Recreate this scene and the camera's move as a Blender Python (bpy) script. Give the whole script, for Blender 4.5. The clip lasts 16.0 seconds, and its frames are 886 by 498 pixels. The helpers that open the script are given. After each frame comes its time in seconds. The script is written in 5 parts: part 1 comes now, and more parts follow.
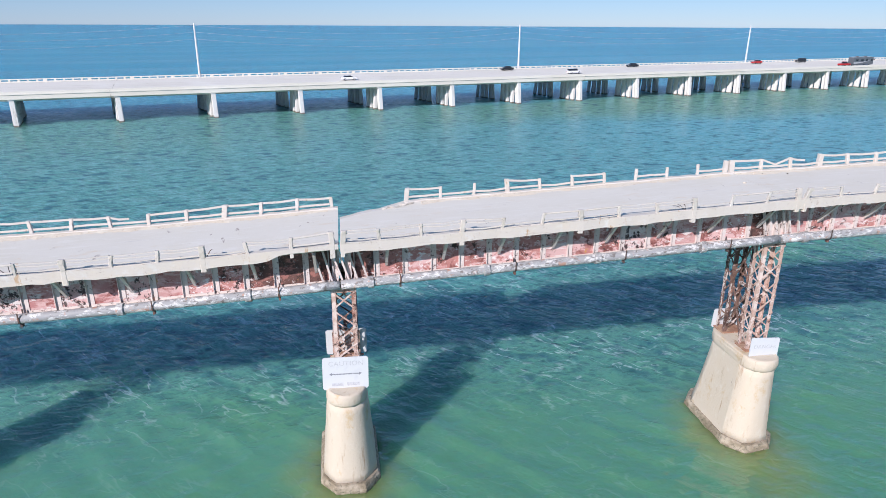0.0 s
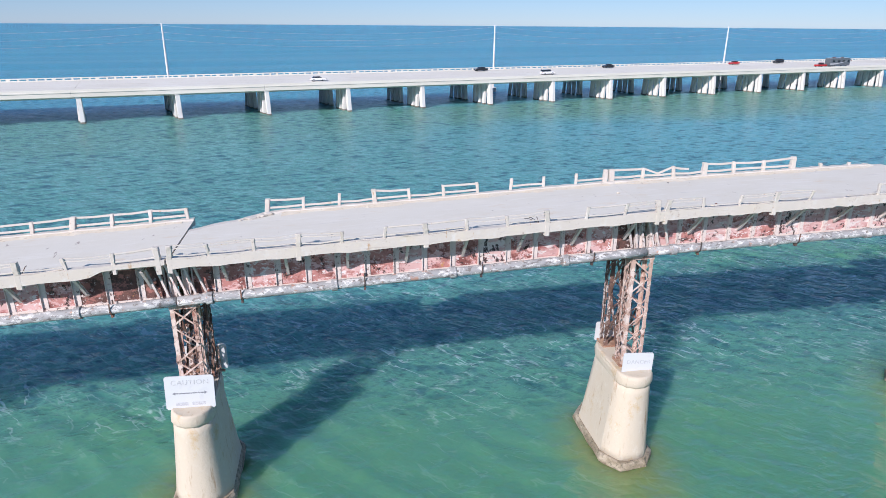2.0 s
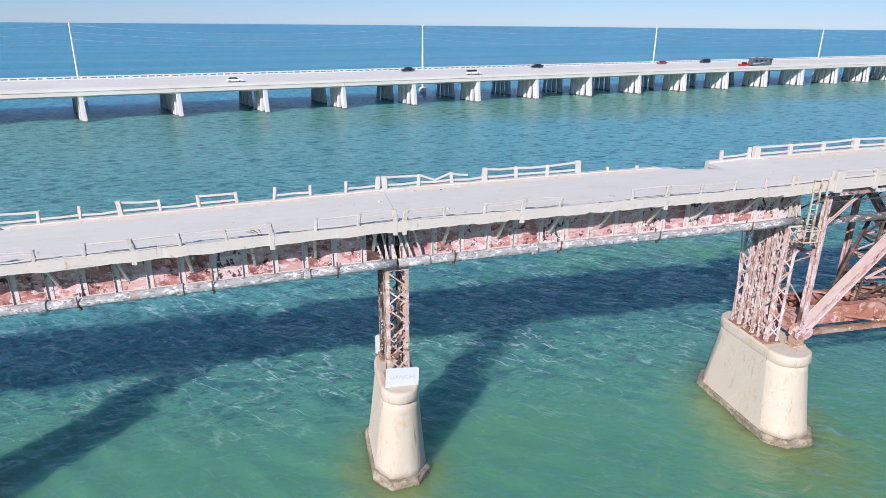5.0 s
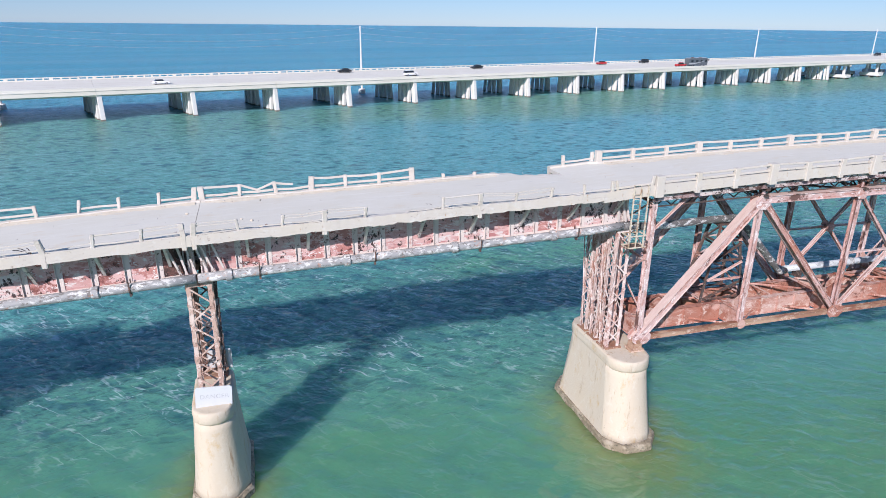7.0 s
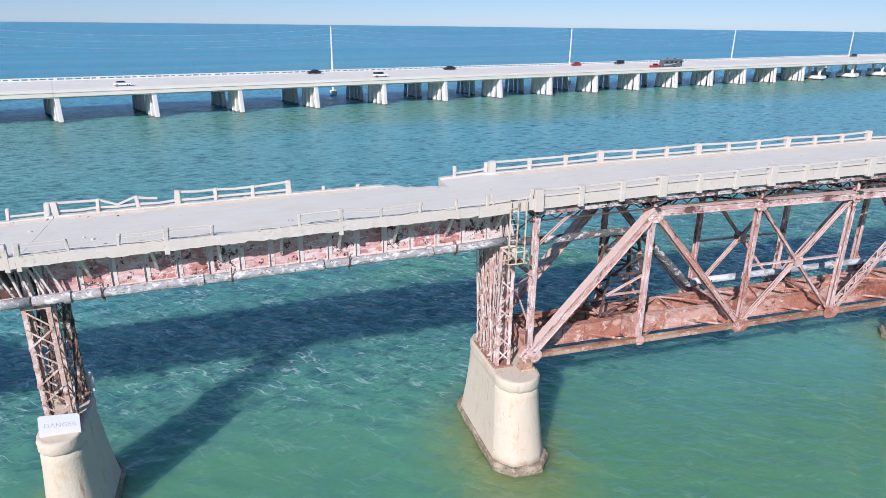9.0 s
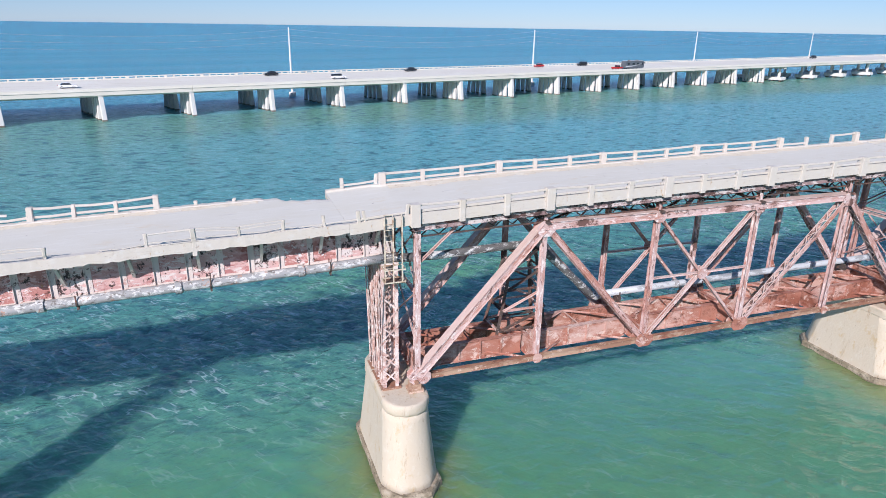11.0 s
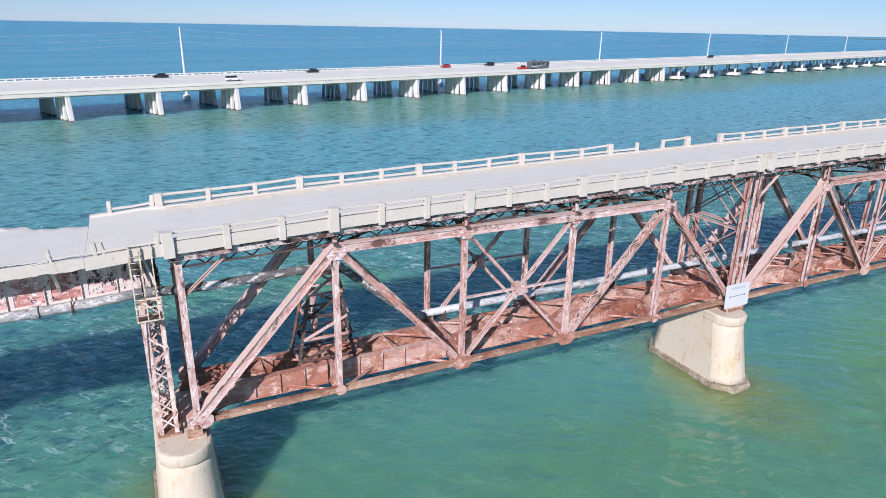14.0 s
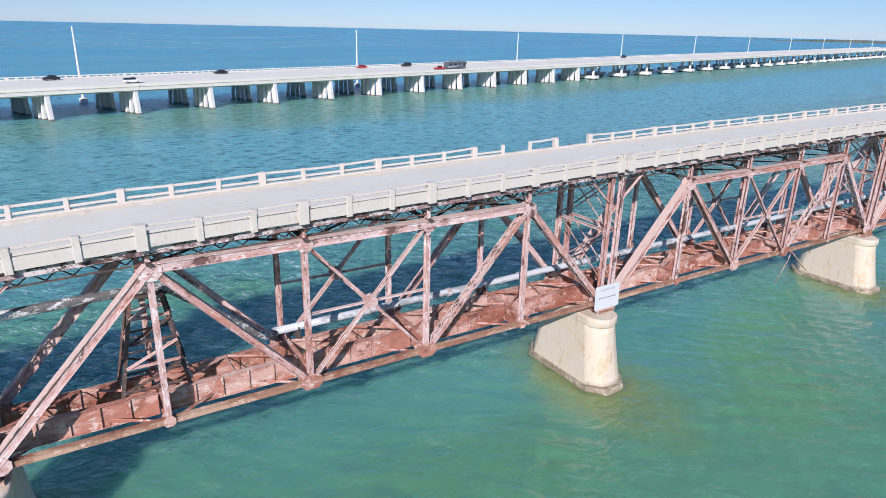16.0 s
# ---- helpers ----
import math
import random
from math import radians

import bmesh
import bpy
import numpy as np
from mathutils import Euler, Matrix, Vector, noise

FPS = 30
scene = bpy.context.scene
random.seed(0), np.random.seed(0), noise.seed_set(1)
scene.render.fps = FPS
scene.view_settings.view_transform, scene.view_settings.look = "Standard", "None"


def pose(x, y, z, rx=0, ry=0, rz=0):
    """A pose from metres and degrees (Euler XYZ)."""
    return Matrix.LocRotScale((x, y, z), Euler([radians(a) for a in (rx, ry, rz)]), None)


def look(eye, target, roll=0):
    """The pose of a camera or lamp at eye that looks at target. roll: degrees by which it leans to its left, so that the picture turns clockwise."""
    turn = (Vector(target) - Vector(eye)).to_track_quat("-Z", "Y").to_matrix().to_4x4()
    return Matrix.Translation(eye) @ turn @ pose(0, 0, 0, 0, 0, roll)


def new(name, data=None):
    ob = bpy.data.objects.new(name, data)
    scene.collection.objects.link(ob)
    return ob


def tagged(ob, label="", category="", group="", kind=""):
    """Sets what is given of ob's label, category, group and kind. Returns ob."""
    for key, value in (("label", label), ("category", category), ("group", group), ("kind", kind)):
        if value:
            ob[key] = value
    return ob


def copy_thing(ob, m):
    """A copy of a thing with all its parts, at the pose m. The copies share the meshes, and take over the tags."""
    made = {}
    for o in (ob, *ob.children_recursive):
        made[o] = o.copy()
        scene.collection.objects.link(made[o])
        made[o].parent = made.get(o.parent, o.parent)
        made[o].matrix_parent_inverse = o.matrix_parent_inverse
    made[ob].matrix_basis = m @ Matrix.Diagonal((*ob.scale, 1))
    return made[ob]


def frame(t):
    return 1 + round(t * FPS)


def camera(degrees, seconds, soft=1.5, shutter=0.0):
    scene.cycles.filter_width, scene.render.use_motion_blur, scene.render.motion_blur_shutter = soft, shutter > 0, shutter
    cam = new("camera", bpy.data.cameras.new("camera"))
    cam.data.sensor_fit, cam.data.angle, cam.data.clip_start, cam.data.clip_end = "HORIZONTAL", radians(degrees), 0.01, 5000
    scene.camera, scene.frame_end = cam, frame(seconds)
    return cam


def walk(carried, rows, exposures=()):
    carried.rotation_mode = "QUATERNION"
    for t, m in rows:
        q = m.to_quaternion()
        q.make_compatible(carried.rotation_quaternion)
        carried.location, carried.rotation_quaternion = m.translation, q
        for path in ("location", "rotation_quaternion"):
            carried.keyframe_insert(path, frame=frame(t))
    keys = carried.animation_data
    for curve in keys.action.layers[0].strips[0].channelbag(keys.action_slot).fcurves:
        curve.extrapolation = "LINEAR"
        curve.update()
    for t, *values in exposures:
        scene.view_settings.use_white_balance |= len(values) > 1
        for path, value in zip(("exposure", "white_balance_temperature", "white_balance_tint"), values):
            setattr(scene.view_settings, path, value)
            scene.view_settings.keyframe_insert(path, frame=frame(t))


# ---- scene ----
cam = camera(69.6, 16.0, soft=0.8)
PATH = [
    (0, (-1.218, -0.828, 24.463), (-0.92, 1.033, 23.794), 0.3),
    (0.5, (0.698, -0.759, 24.522), (0.994, 1.102, 23.852), 0.3),
    (1, (2.613, -0.708, 24.607), (2.914, 1.153, 23.937), 0.3),
    (1.5, (4.533, -0.693, 24.737), (4.839, 1.166, 24.066), 0.4),
    (2, (6.445, -0.643, 24.793), (6.758, 1.215, 24.123), 0.4),
    (2.5, (8.378, -0.617, 24.83), (8.703, 1.239, 24.16), 0.4),
    (3, (10.319, -0.586, 24.867), (10.657, 1.268, 24.196), 0.4),
    (3.5, (12.141, -0.603, 24.893), (12.492, 1.248, 24.222), 0.4),
    (6, (22.111, -1.616, 25.07), (22.601, 0.204, 24.4), 0.6),
    (6.5, (24.129, -1.873, 25.167), (24.646, -0.06, 24.497), 0.6),
    (7, (26.122, -2.02, 25.268), (26.658, -0.213, 24.599), 0.6),
    (7.5, (28.002, -2.149, 25.383), (28.548, -0.346, 24.713), 0.7),
    (8, (29.79, -2.192, 25.469), (30.343, -0.39, 24.8), 0.7),
    (8.5, (31.414, -2.17, 25.573), (31.973, -0.371, 24.903), 0.7),
    (9, (32.933, -2.104, 25.658), (33.498, -0.305, 24.989), 0.7),
    (11.5, (40.085, -1.774, 26.07), (40.739, -0.005, 25.403), 0.9),
    (12, (41.476, -1.717, 26.161), (42.149, 0.044, 25.494), 0.9),
    (12.5, (42.905, -1.712, 26.236), (43.604, 0.04, 25.57), 1.0),
    (13, (44.314, -1.732, 26.296), (45.054, 0.003, 25.63), 1.0),
    (13.5, (45.72, -1.743, 26.324), (46.504, -0.027, 25.66), 1.0),
    (14, (47.11, -1.804, 26.355), (47.942, -0.111, 25.691), 1.1),
    (14.5, (48.467, -1.944, 26.385), (49.348, -0.276, 25.722), 1.2),
    (15, (49.878, -2.1, 26.406), (50.805, -0.456, 25.744), 1.2),
    (15.5, (51.237, -2.293, 26.421), (52.211, -0.676, 25.76), 1.3),
    (16, (52.619, -2.44, 26.392), (53.631, -0.846, 25.733), 1.3),
]
walk(cam, [(t, look(eye, target, roll)) for t, eye, target, roll in PATH],
     exposures=[(0.0, 0.30, 6300, 18)])

# ---- world, sun, exposure ----
SUN_WAY = Vector((1.06, 1.32, -1.0)).normalized()
world = bpy.data.worlds.new("sky")
scene.world = world
world.use_nodes = True
wn = world.node_tree.nodes
wl = world.node_tree.links
sky = wn.new("ShaderNodeTexSky")
sky.sky_type = "NISHITA"
sky.sun_disc = False
sky.sun_elevation = math.asin(-SUN_WAY.z)
sky.sun_rotation = math.atan2(-SUN_WAY.x, -SUN_WAY.y)
sky.air_density = 1.0
sky.altitude = 1200.0
sky.dust_density = 0.0
sky.ozone_density = 6.0
wn["Background"].inputs["Strength"].default_value = 0.098
haze = wn.new("ShaderNodeMix")
haze.data_type = "RGBA"
haze.inputs["Factor"].default_value = 0.5
haze.inputs["B"].default_value = (1.62, 3.0, 5.15, 1)
pure = wn.new("ShaderNodeMix")
pure.data_type = "RGBA"
pure.blend_type = "MULTIPLY"
pure.inputs["Factor"].default_value = 1.0
pure.inputs["B"].default_value = (0.89, 0.965, 1.04, 1)
wl.new(sky.outputs[0], pure.inputs["A"])
wl.new(pure.outputs["Result"], haze.inputs["A"])
wl.new(haze.outputs["Result"], wn["Background"].inputs["Color"])
sun = new("sun", bpy.data.lights.new("sun", "SUN"))
sun.data.energy = 4.7
sun.data.angle = radians(0.5)
sun.data.color = (1.0, 0.955, 0.89)
sun.matrix_world = look((0, 0, 60), Vector((0, 0, 60)) + SUN_WAY)

# ---- materials ----


def mat(name, base, layers=(), rough=0.7, metal=0.0, bump=0.0, bump_scale=12.0, vary=0.0, spec=0.4, grain=False, up_tint=None):
    """A painted, worn or rough surface: a base colour and noise layers (scale, low, high, colour, stretch, detail)."""
    m = bpy.data.materials.new(name)
    m.use_nodes = True
    n, l = m.node_tree.nodes, m.node_tree.links
    p = n["Principled BSDF"]
    geo = n.new("ShaderNodeNewGeometry")
    place = geo.outputs["Position"]
    if grain:
        place = n.new("ShaderNodeTexCoord").outputs["UV"]
    rgb = n.new("ShaderNodeRGB")
    rgb.outputs[0].default_value = (*base, 1)
    last = rgb.outputs[0]
    for i, layer in enumerate(layers):
        scale, low, high, colour = layer[:4]
        stretch = layer[4] if len(layer) > 4 else (1, 1, 1)
        detail = layer[5] if len(layer) > 5 else 5.0
        mapping = n.new("ShaderNodeMapping")
        mapping.inputs["Scale"].default_value = stretch
        mapping.inputs["Location"].default_value = (i * 13.7, i * 7.1, i * 3.3)
        l.new(place, mapping.inputs["Vector"])
        t = n.new("ShaderNodeTexNoise")
        t.inputs["Scale"].default_value = scale
        t.inputs["Detail"].default_value = detail
        t.inputs["Roughness"].default_value = 0.66 if detail < 7 else 0.74
        t.inputs["Distortion"].default_value = 0.15
        l.new(mapping.outputs[0], t.inputs["Vector"])
        r = n.new("ShaderNodeMapRange")
        r.inputs["From Min"].default_value = low
        r.inputs["From Max"].default_value = high
        value = t.outputs["Fac"]
        if vary:
            info = n.new("ShaderNodeObjectInfo")
            a = n.new("ShaderNodeMath")
            a.operation = "MULTIPLY_ADD"
            a.inputs[1].default_value = vary * (1 if i % 2 else -1)
            l.new(info.outputs["Random"], a.inputs[0])
            l.new(t.outputs["Fac"], a.inputs[2])
            value = a.outputs[0]
        l.new(value, r.inputs["Value"])
        x = n.new("ShaderNodeMix")
        x.data_type = "RGBA"
        l.new(r.outputs["Result"], x.inputs["Factor"])
        l.new(last, x.inputs["A"])
        x.inputs["B"].default_value = (*colour, 1)
        last = x.outputs["Result"]
    if up_tint:
        # paler tint on faces that look up
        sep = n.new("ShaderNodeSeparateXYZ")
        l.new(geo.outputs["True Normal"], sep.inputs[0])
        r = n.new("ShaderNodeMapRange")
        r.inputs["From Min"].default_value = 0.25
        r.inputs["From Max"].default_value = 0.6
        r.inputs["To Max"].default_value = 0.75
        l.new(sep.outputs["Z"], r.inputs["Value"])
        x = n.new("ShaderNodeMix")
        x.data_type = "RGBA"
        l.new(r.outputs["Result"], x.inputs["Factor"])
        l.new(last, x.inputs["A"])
        x.inputs["B"].default_value = (*up_tint, 1)
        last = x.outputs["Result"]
    l.new(last, p.inputs["Base Color"])
    p.inputs["Roughness"].default_value = rough
    p.inputs["Metallic"].default_value = metal
    p.inputs["Specular IOR Level"].default_value = spec
    if bump:
        t = n.new("ShaderNodeTexNoise")
        t.inputs["Scale"].default_value = bump_scale
        t.inputs["Detail"].default_value = 6
        l.new(geo.outputs["Position"], t.inputs["Vector"])
        b = n.new("ShaderNodeBump")
        b.inputs["Strength"].default_value = bump
        b.inputs["Distance"].default_value = 0.05
        l.new(t.outputs["Fac"], b.inputs["Height"])
        l.new(b.outputs[0], p.inputs["Normal"])
    return m


CONCRETE = mat("bleached_concrete", (0.60, 0.57, 0.505), [
    (0.35, 0.45, 0.7, (0.575, 0.54, 0.465), (1, 1.5, 1)), (1.6, 0.52, 0.70, (0.64, 0.615, 0.56), (0.3, 1.6, 1), 8),
    (7, 0.64, 0.76, (0.54, 0.50, 0.45)), (0.9, 0.60, 0.70, (0.58, 0.51, 0.41), (0.5, 1, 1)), (1.4, 0.60, 0.68, (0.50, 0.475, 0.44), (0.25, 2.2, 1), 8),
    (2.2, 0.67, 0.70, (0.34, 0.30, 0.27), (1, 0.35, 1))], rough=0.9, bump=0.14, bump_scale=9)
CURB = mat("weathered_concrete", (0.515, 0.475, 0.43), [
    (0.8, 0.48, 0.7, (0.53, 0.48, 0.41)), (5, 0.62, 0.72, (0.34, 0.285, 0.25)), (2, 0.55, 0.7, (0.545, 0.53, 0.505)), (2.2, 0.60, 0.68, (0.40, 0.35, 0.31), (0.25, 1, 2.4), 9),
    (3, 0.66, 0.70, (0.30, 0.25, 0.22), (0.5, 1, 1), 9), (1.7, 0.635, 0.66, (0.42, 0.30, 0.20), (1.4, 1, 0.4), 9)],
    rough=0.92, bump=0.25, bump_scale=6)
PIER = mat("pier_concrete", (0.545, 0.475, 0.385), [
    (0.5, 0.45, 0.68, (0.55, 0.465, 0.36), (1, 1, 0.5)), (2.6, 0.54, 0.66, (0.575, 0.52, 0.44), (1, 1, 0.6), 8), (0.8, 0.55, 0.66, (0.50, 0.375, 0.235), (1, 1, 0.7), 8),
    (1.8, 0.58, 0.65, (0.45, 0.37, 0.28), (1.4, 1.4, 0.22), 9), (1.5, 0.60, 0.72, (0.34, 0.225, 0.14), (1.6, 1.6, 0.18)), (9, 0.64, 0.75, (0.45, 0.385, 0.30)),
    (2.2, 0.66, 0.69, (0.22, 0.18, 0.15), (1, 1, 0.5), 9)],
    rough=0.92, bump=0.45, bump_scale=7)
TIDE = mat("tide_stained_concrete", (0.24, 0.195, 0.135), [
    (1.4, 0.45, 0.62, (0.40, 0.34, 0.26)), (5, 0.52, 0.68, (0.10, 0.09, 0.06))], rough=0.85, bump=0.7, bump_scale=6)
RUST = mat("rusted_steel", (0.43, 0.245, 0.215), [
    (0.35, 0.42, 0.60, (0.40, 0.18, 0.135), (1, 1.5, 1), 4), (0.8, 0.47, 0.60, (0.54, 0.40, 0.385), (0.8, 3, 1), 8),
    (2.2, 0.53, 0.59, (0.17, 0.075, 0.062), (0.6, 2.5, 1), 9), (2.4, 0.58, 0.64, (0.68, 0.60, 0.585), (0.7, 2.5, 1), 9), (7, 0.57, 0.64, (0.13, 0.055, 0.045), (0.7, 1.3, 1), 8),
    (0.6, 0.60, 0.65, (0.13, 0.07, 0.06), (0.8, 1.2, 1), 8)],
    rough=0.78, bump=0.4, bump_scale=14, vary=0.07, grain=True, up_tint=(0.59, 0.455, 0.41))
STRINGER = mat("mottled_stringer_paint", (0.27, 0.185, 0.185), [
    (1.2, 0.48, 0.54, (0.10, 0.055, 0.05), (0.5, 1, 1), 9), (1.9, 0.54, 0.58, (0.52, 0.47, 0.46), (0.5, 1, 1.2), 9), (0.8, 0.57, 0.62, (0.30, 0.085, 0.055), (0.6, 1, 1), 8),
    (3.5, 0.58, 0.62, (0.04, 0.028, 0.026), (0.7, 1, 1), 9)], rough=0.8, bump=0.4, bump_scale=14, vary=0.06)
FLOOR_RUST = mat("brown_rusted_plate", (0.38, 0.165, 0.12), [
    (0.5, 0.46, 0.60, (0.26, 0.09, 0.058)), (0.7, 0.51, 0.62, (0.52, 0.33, 0.285), (0.6, 1, 1.5), 8),
    (1.3, 0.54, 0.62, (0.15, 0.058, 0.042), (1, 1, 1), 9), (1.8, 0.60, 0.65, (0.60, 0.455, 0.405), (0.7, 1, 1), 9), (10, 0.56, 0.68, (0.22, 0.075, 0.05))],
    rough=0.82, bump=0.55, bump_scale=12, vary=0.08)
CHORD = mat("olive_brown_rusted_chord", (0.30, 0.165, 0.11), [
    (0.5, 0.46, 0.60, (0.24, 0.10, 0.065)), (0.9, 0.53, 0.62, (0.42, 0.28, 0.20), (0.6, 1, 1.5), 8),
    (1.6, 0.57, 0.63, (0.11, 0.05, 0.036), (0.6, 1, 1), 9), (2.2, 0.62, 0.66, (0.58, 0.44, 0.36), (0.7, 1, 1), 9)],
    rough=0.82, bump=0.5, bump_scale=12, vary=0.07)
DARK = mat("blackened_steel", (0.075, 0.055, 0.05), [
    (1.6, 0.50, 0.64, (0.20, 0.09, 0.065)), (4, 0.60, 0.70, (0.32, 0.24, 0.21))], rough=0.75, bump=0.3, bump_scale=14)
GIRDER_BURNT = mat("burgundy_rusted_web", (0.42, 0.19, 0.17), [
    (0.9, 0.48, 0.56, (0.20, 0.075, 0.065), (1, 1, 0.8), 8), (1.7, 0.52, 0.56, (0.60, 0.39, 0.375), (0.8, 1, 1.3), 8),
    (2.6, 0.55, 0.59, (0.045, 0.028, 0.026), (1, 1, 1), 8), (3.4, 0.59, 0.62, (0.68, 0.64, 0.63), (0.9, 1, 1.3), 8), (2.1, 0.63, 0.66, (0.45, 0.24, 0.10), (1, 1, 0.7), 9)],
    rough=0.75, bump=0.4, bump_scale=15, vary=0.06)
GIRDER = mat("peeling_girder_paint", (0.48, 0.285, 0.27), [
    (0.6, 0.42, 0.54, (0.40, 0.18, 0.175), (1, 1, 0.8), 6), (1.4, 0.50, 0.57, (0.55, 0.36, 0.345), (0.5, 1, 1.8), 9),
    (0.8, 0.52, 0.57, (0.26, 0.09, 0.08), (0.8, 1, 1.2), 9), (2.2, 0.59, 0.625, (0.60, 0.54, 0.525), (0.5, 1, 1.6), 9),
    (1.0, 0.60, 0.64, (0.11, 0.055, 0.05), (0.9, 1, 1.0), 9), (3.2, 0.63, 0.65, (0.06, 0.04, 0.04), (1, 1, 0.8), 9),
    (2.0, 0.63, 0.655, (0.42, 0.23, 0.10), (1, 1, 0.6), 9)], rough=0.72, bump=0.35, bump_scale=15, vary=0.12)
GIRDER_BLACK = mat("scorched_web", (0.13, 0.065, 0.055), [
    (0.9, 0.46, 0.56, (0.045, 0.028, 0.026), (1, 1, 0.8), 8), (1.7, 0.55, 0.58, (0.30, 0.13, 0.11), (0.8, 1, 1.3), 9),
    (2.3, 0.60, 0.63, (0.40, 0.21, 0.09), (1, 1, 0.7), 9), (3.4, 0.62, 0.645, (0.55, 0.47, 0.45), (0.9, 1, 1.3), 9)], rough=0.8, bump=0.4, bump_scale=15, vary=0.05)
STIFF = mat("stiffener_paint", (0.60, 0.53, 0.50), [
    (2.2, 0.56, 0.60, (0.47, 0.30, 0.275), (1, 1, 0.6), 8), (5, 0.62, 0.67, (0.12, 0.08, 0.075), (1, 1, 1), 8), (1.2, 0.56, 0.60, (0.66, 0.53, 0.51), (1, 1, 1), 8)],
    rough=0.75, bump=0.3, vary=0.08)
TOWER = mat("tower_steel", (0.56, 0.41, 0.375), [
    (1.2, 0.46, 0.58, (0.38, 0.19, 0.15), (1, 1, 1), 8), (2.6, 0.52, 0.57, (0.68, 0.58, 0.55), (1, 1, 0.7), 9), (3, 0.57, 0.62, (0.12, 0.06, 0.05), (1, 1, 1), 9)],
    rough=0.8, bump=0.45, vary=0.07)
BENT = mat("bent_steel", (0.47, 0.325, 0.27), [
    (1.2, 0.47, 0.57, (0.30, 0.13, 0.095), (1, 1, 1), 8), (2.6, 0.55, 0.60, (0.62, 0.51, 0.46), (1, 1, 0.7), 9), (3, 0.52, 0.57, (0.085, 0.042, 0.034), (1, 1, 1), 9)],
    rough=0.8, bump=0.45, vary=0.09)
# bent steel again, with the shade of the far columns put into its colour
BENT_SHADED = mat("shaded_bent_steel", (0.17, 0.10, 0.08), [
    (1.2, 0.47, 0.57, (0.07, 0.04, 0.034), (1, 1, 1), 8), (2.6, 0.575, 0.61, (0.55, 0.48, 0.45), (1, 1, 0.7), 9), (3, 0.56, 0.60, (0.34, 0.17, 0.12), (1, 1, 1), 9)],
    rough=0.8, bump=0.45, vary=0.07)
PIPE = mat("pipe_coating", (0.30, 0.30, 0.31), [
    (3.2, 0.515, 0.55, (0.57, 0.565, 0.565), (0.6, 1, 1.2), 9), (6, 0.56, 0.62, (0.16, 0.145, 0.14), (0.6, 1, 1)),
    (2.4, 0.60, 0.66, (0.40, 0.24, 0.19))], rough=0.6, bump=0.3)
PIPE_DARK = mat("tarred_pipe", (0.13, 0.125, 0.125), [
    (2.4, 0.52, 0.56, (0.60, 0.60, 0.60), (0.5, 1, 1.2), 9), (5, 0.56, 0.66, (0.06, 0.055, 0.055))], rough=0.6, bump=0.4)
PIPE_PALE = mat("pale_pipe_coating", (0.47, 0.495, 0.52), [
    (1.4, 0.50, 0.55, (0.27, 0.285, 0.30), (0.4, 1, 1), 8), (5, 0.62, 0.70, (0.28, 0.22, 0.2))], rough=0.55, bump=0.15)
NEW_CONCRETE = mat("highway_concrete", (0.635, 0.605, 0.54), [
    (0.15, 0.48, 0.7, (0.60, 0.57, 0.50), (0.2, 1, 1)), (0.8, 0.6, 0.75, (0.60, 0.575, 0.53)), (0.05, 0.5, 0.66, (0.66, 0.635, 0.575))],
    rough=0.9, bump=0.15, bump_scale=3)
PILE = mat("pile_concrete", (0.67, 0.65, 0.625), [
    (0.4, 0.52, 0.70, (0.55, 0.53, 0.49), (1, 1, 0.3)), (1.6, 0.62, 0.74, (0.42, 0.38, 0.32), (1, 1, 0.25))],
    rough=0.9, bump=0.2, bump_scale=3, vary=0.06)
PILE_FOOT = mat("wet_pile_concrete", (0.16, 0.14, 0.11), [(1, 0.5, 0.65, (0.30, 0.27, 0.22))], rough=0.7)
SIGN = mat("faded_sign_paint", (0.55, 0.565, 0.585), [(1.5, 0.55, 0.72, (0.49, 0.505, 0.53)), (8, 0.66, 0.75, (0.45, 0.42, 0.4))], rough=0.5)
SIGN_INK = mat("faded_sign_ink", (0.39, 0.40, 0.43), [(9, 0.46, 0.58, (0.5, 0.515, 0.535))], rough=0.6)
SIGN_ARROW = mat("sign_arrow_ink", (0.20, 0.21, 0.24), [(9, 0.58, 0.66, (0.5, 0.5, 0.52))], rough=0.6)
POLE = mat("pole_concrete", (0.72, 0.70, 0.69), [(0.5, 0.5, 0.7, (0.62, 0.6, 0.58))], rough=0.85)
WIRE = mat("aluminium_wire", (0.42, 0.44, 0.47), rough=0.6)
LADDER = mat("faded_ladder_steel", (0.58, 0.52, 0.42), [(2.5, 0.48, 0.6, (0.32, 0.2, 0.13)), (6, 0.6, 0.7, (0.6, 0.55, 0.45))], rough=0.7)
RUBBER = mat("tyre_rubber", (0.02, 0.02, 0.02), rough=0.8)
RIM = mat("wheel_alloy", (0.5, 0.5, 0.52), rough=0.35, metal=0.8)
GLASS = mat("car_glass", (0.02, 0.025, 0.03), rough=0.06, spec=0.7)
LAMP = mat("lamp_lens", (0.6, 0.58, 0.55), rough=0.2)
TAIL = mat("tail_lens", (0.4, 0.02, 0.02), rough=0.25)
SAND = mat("kerb_sand", (0.62, 0.54, 0.43), [(1.2, 0.48, 0.62, (0.66, 0.60, 0.50)), (6, 0.58, 0.7, (0.38, 0.29, 0.2))], rough=0.95, bump=0.5, bump_scale=12)
LAND = mat("far_mangrove", (0.075, 0.10, 0.055), [(0.02, 0.45, 0.65, (0.16, 0.15, 0.11))], rough=0.95)


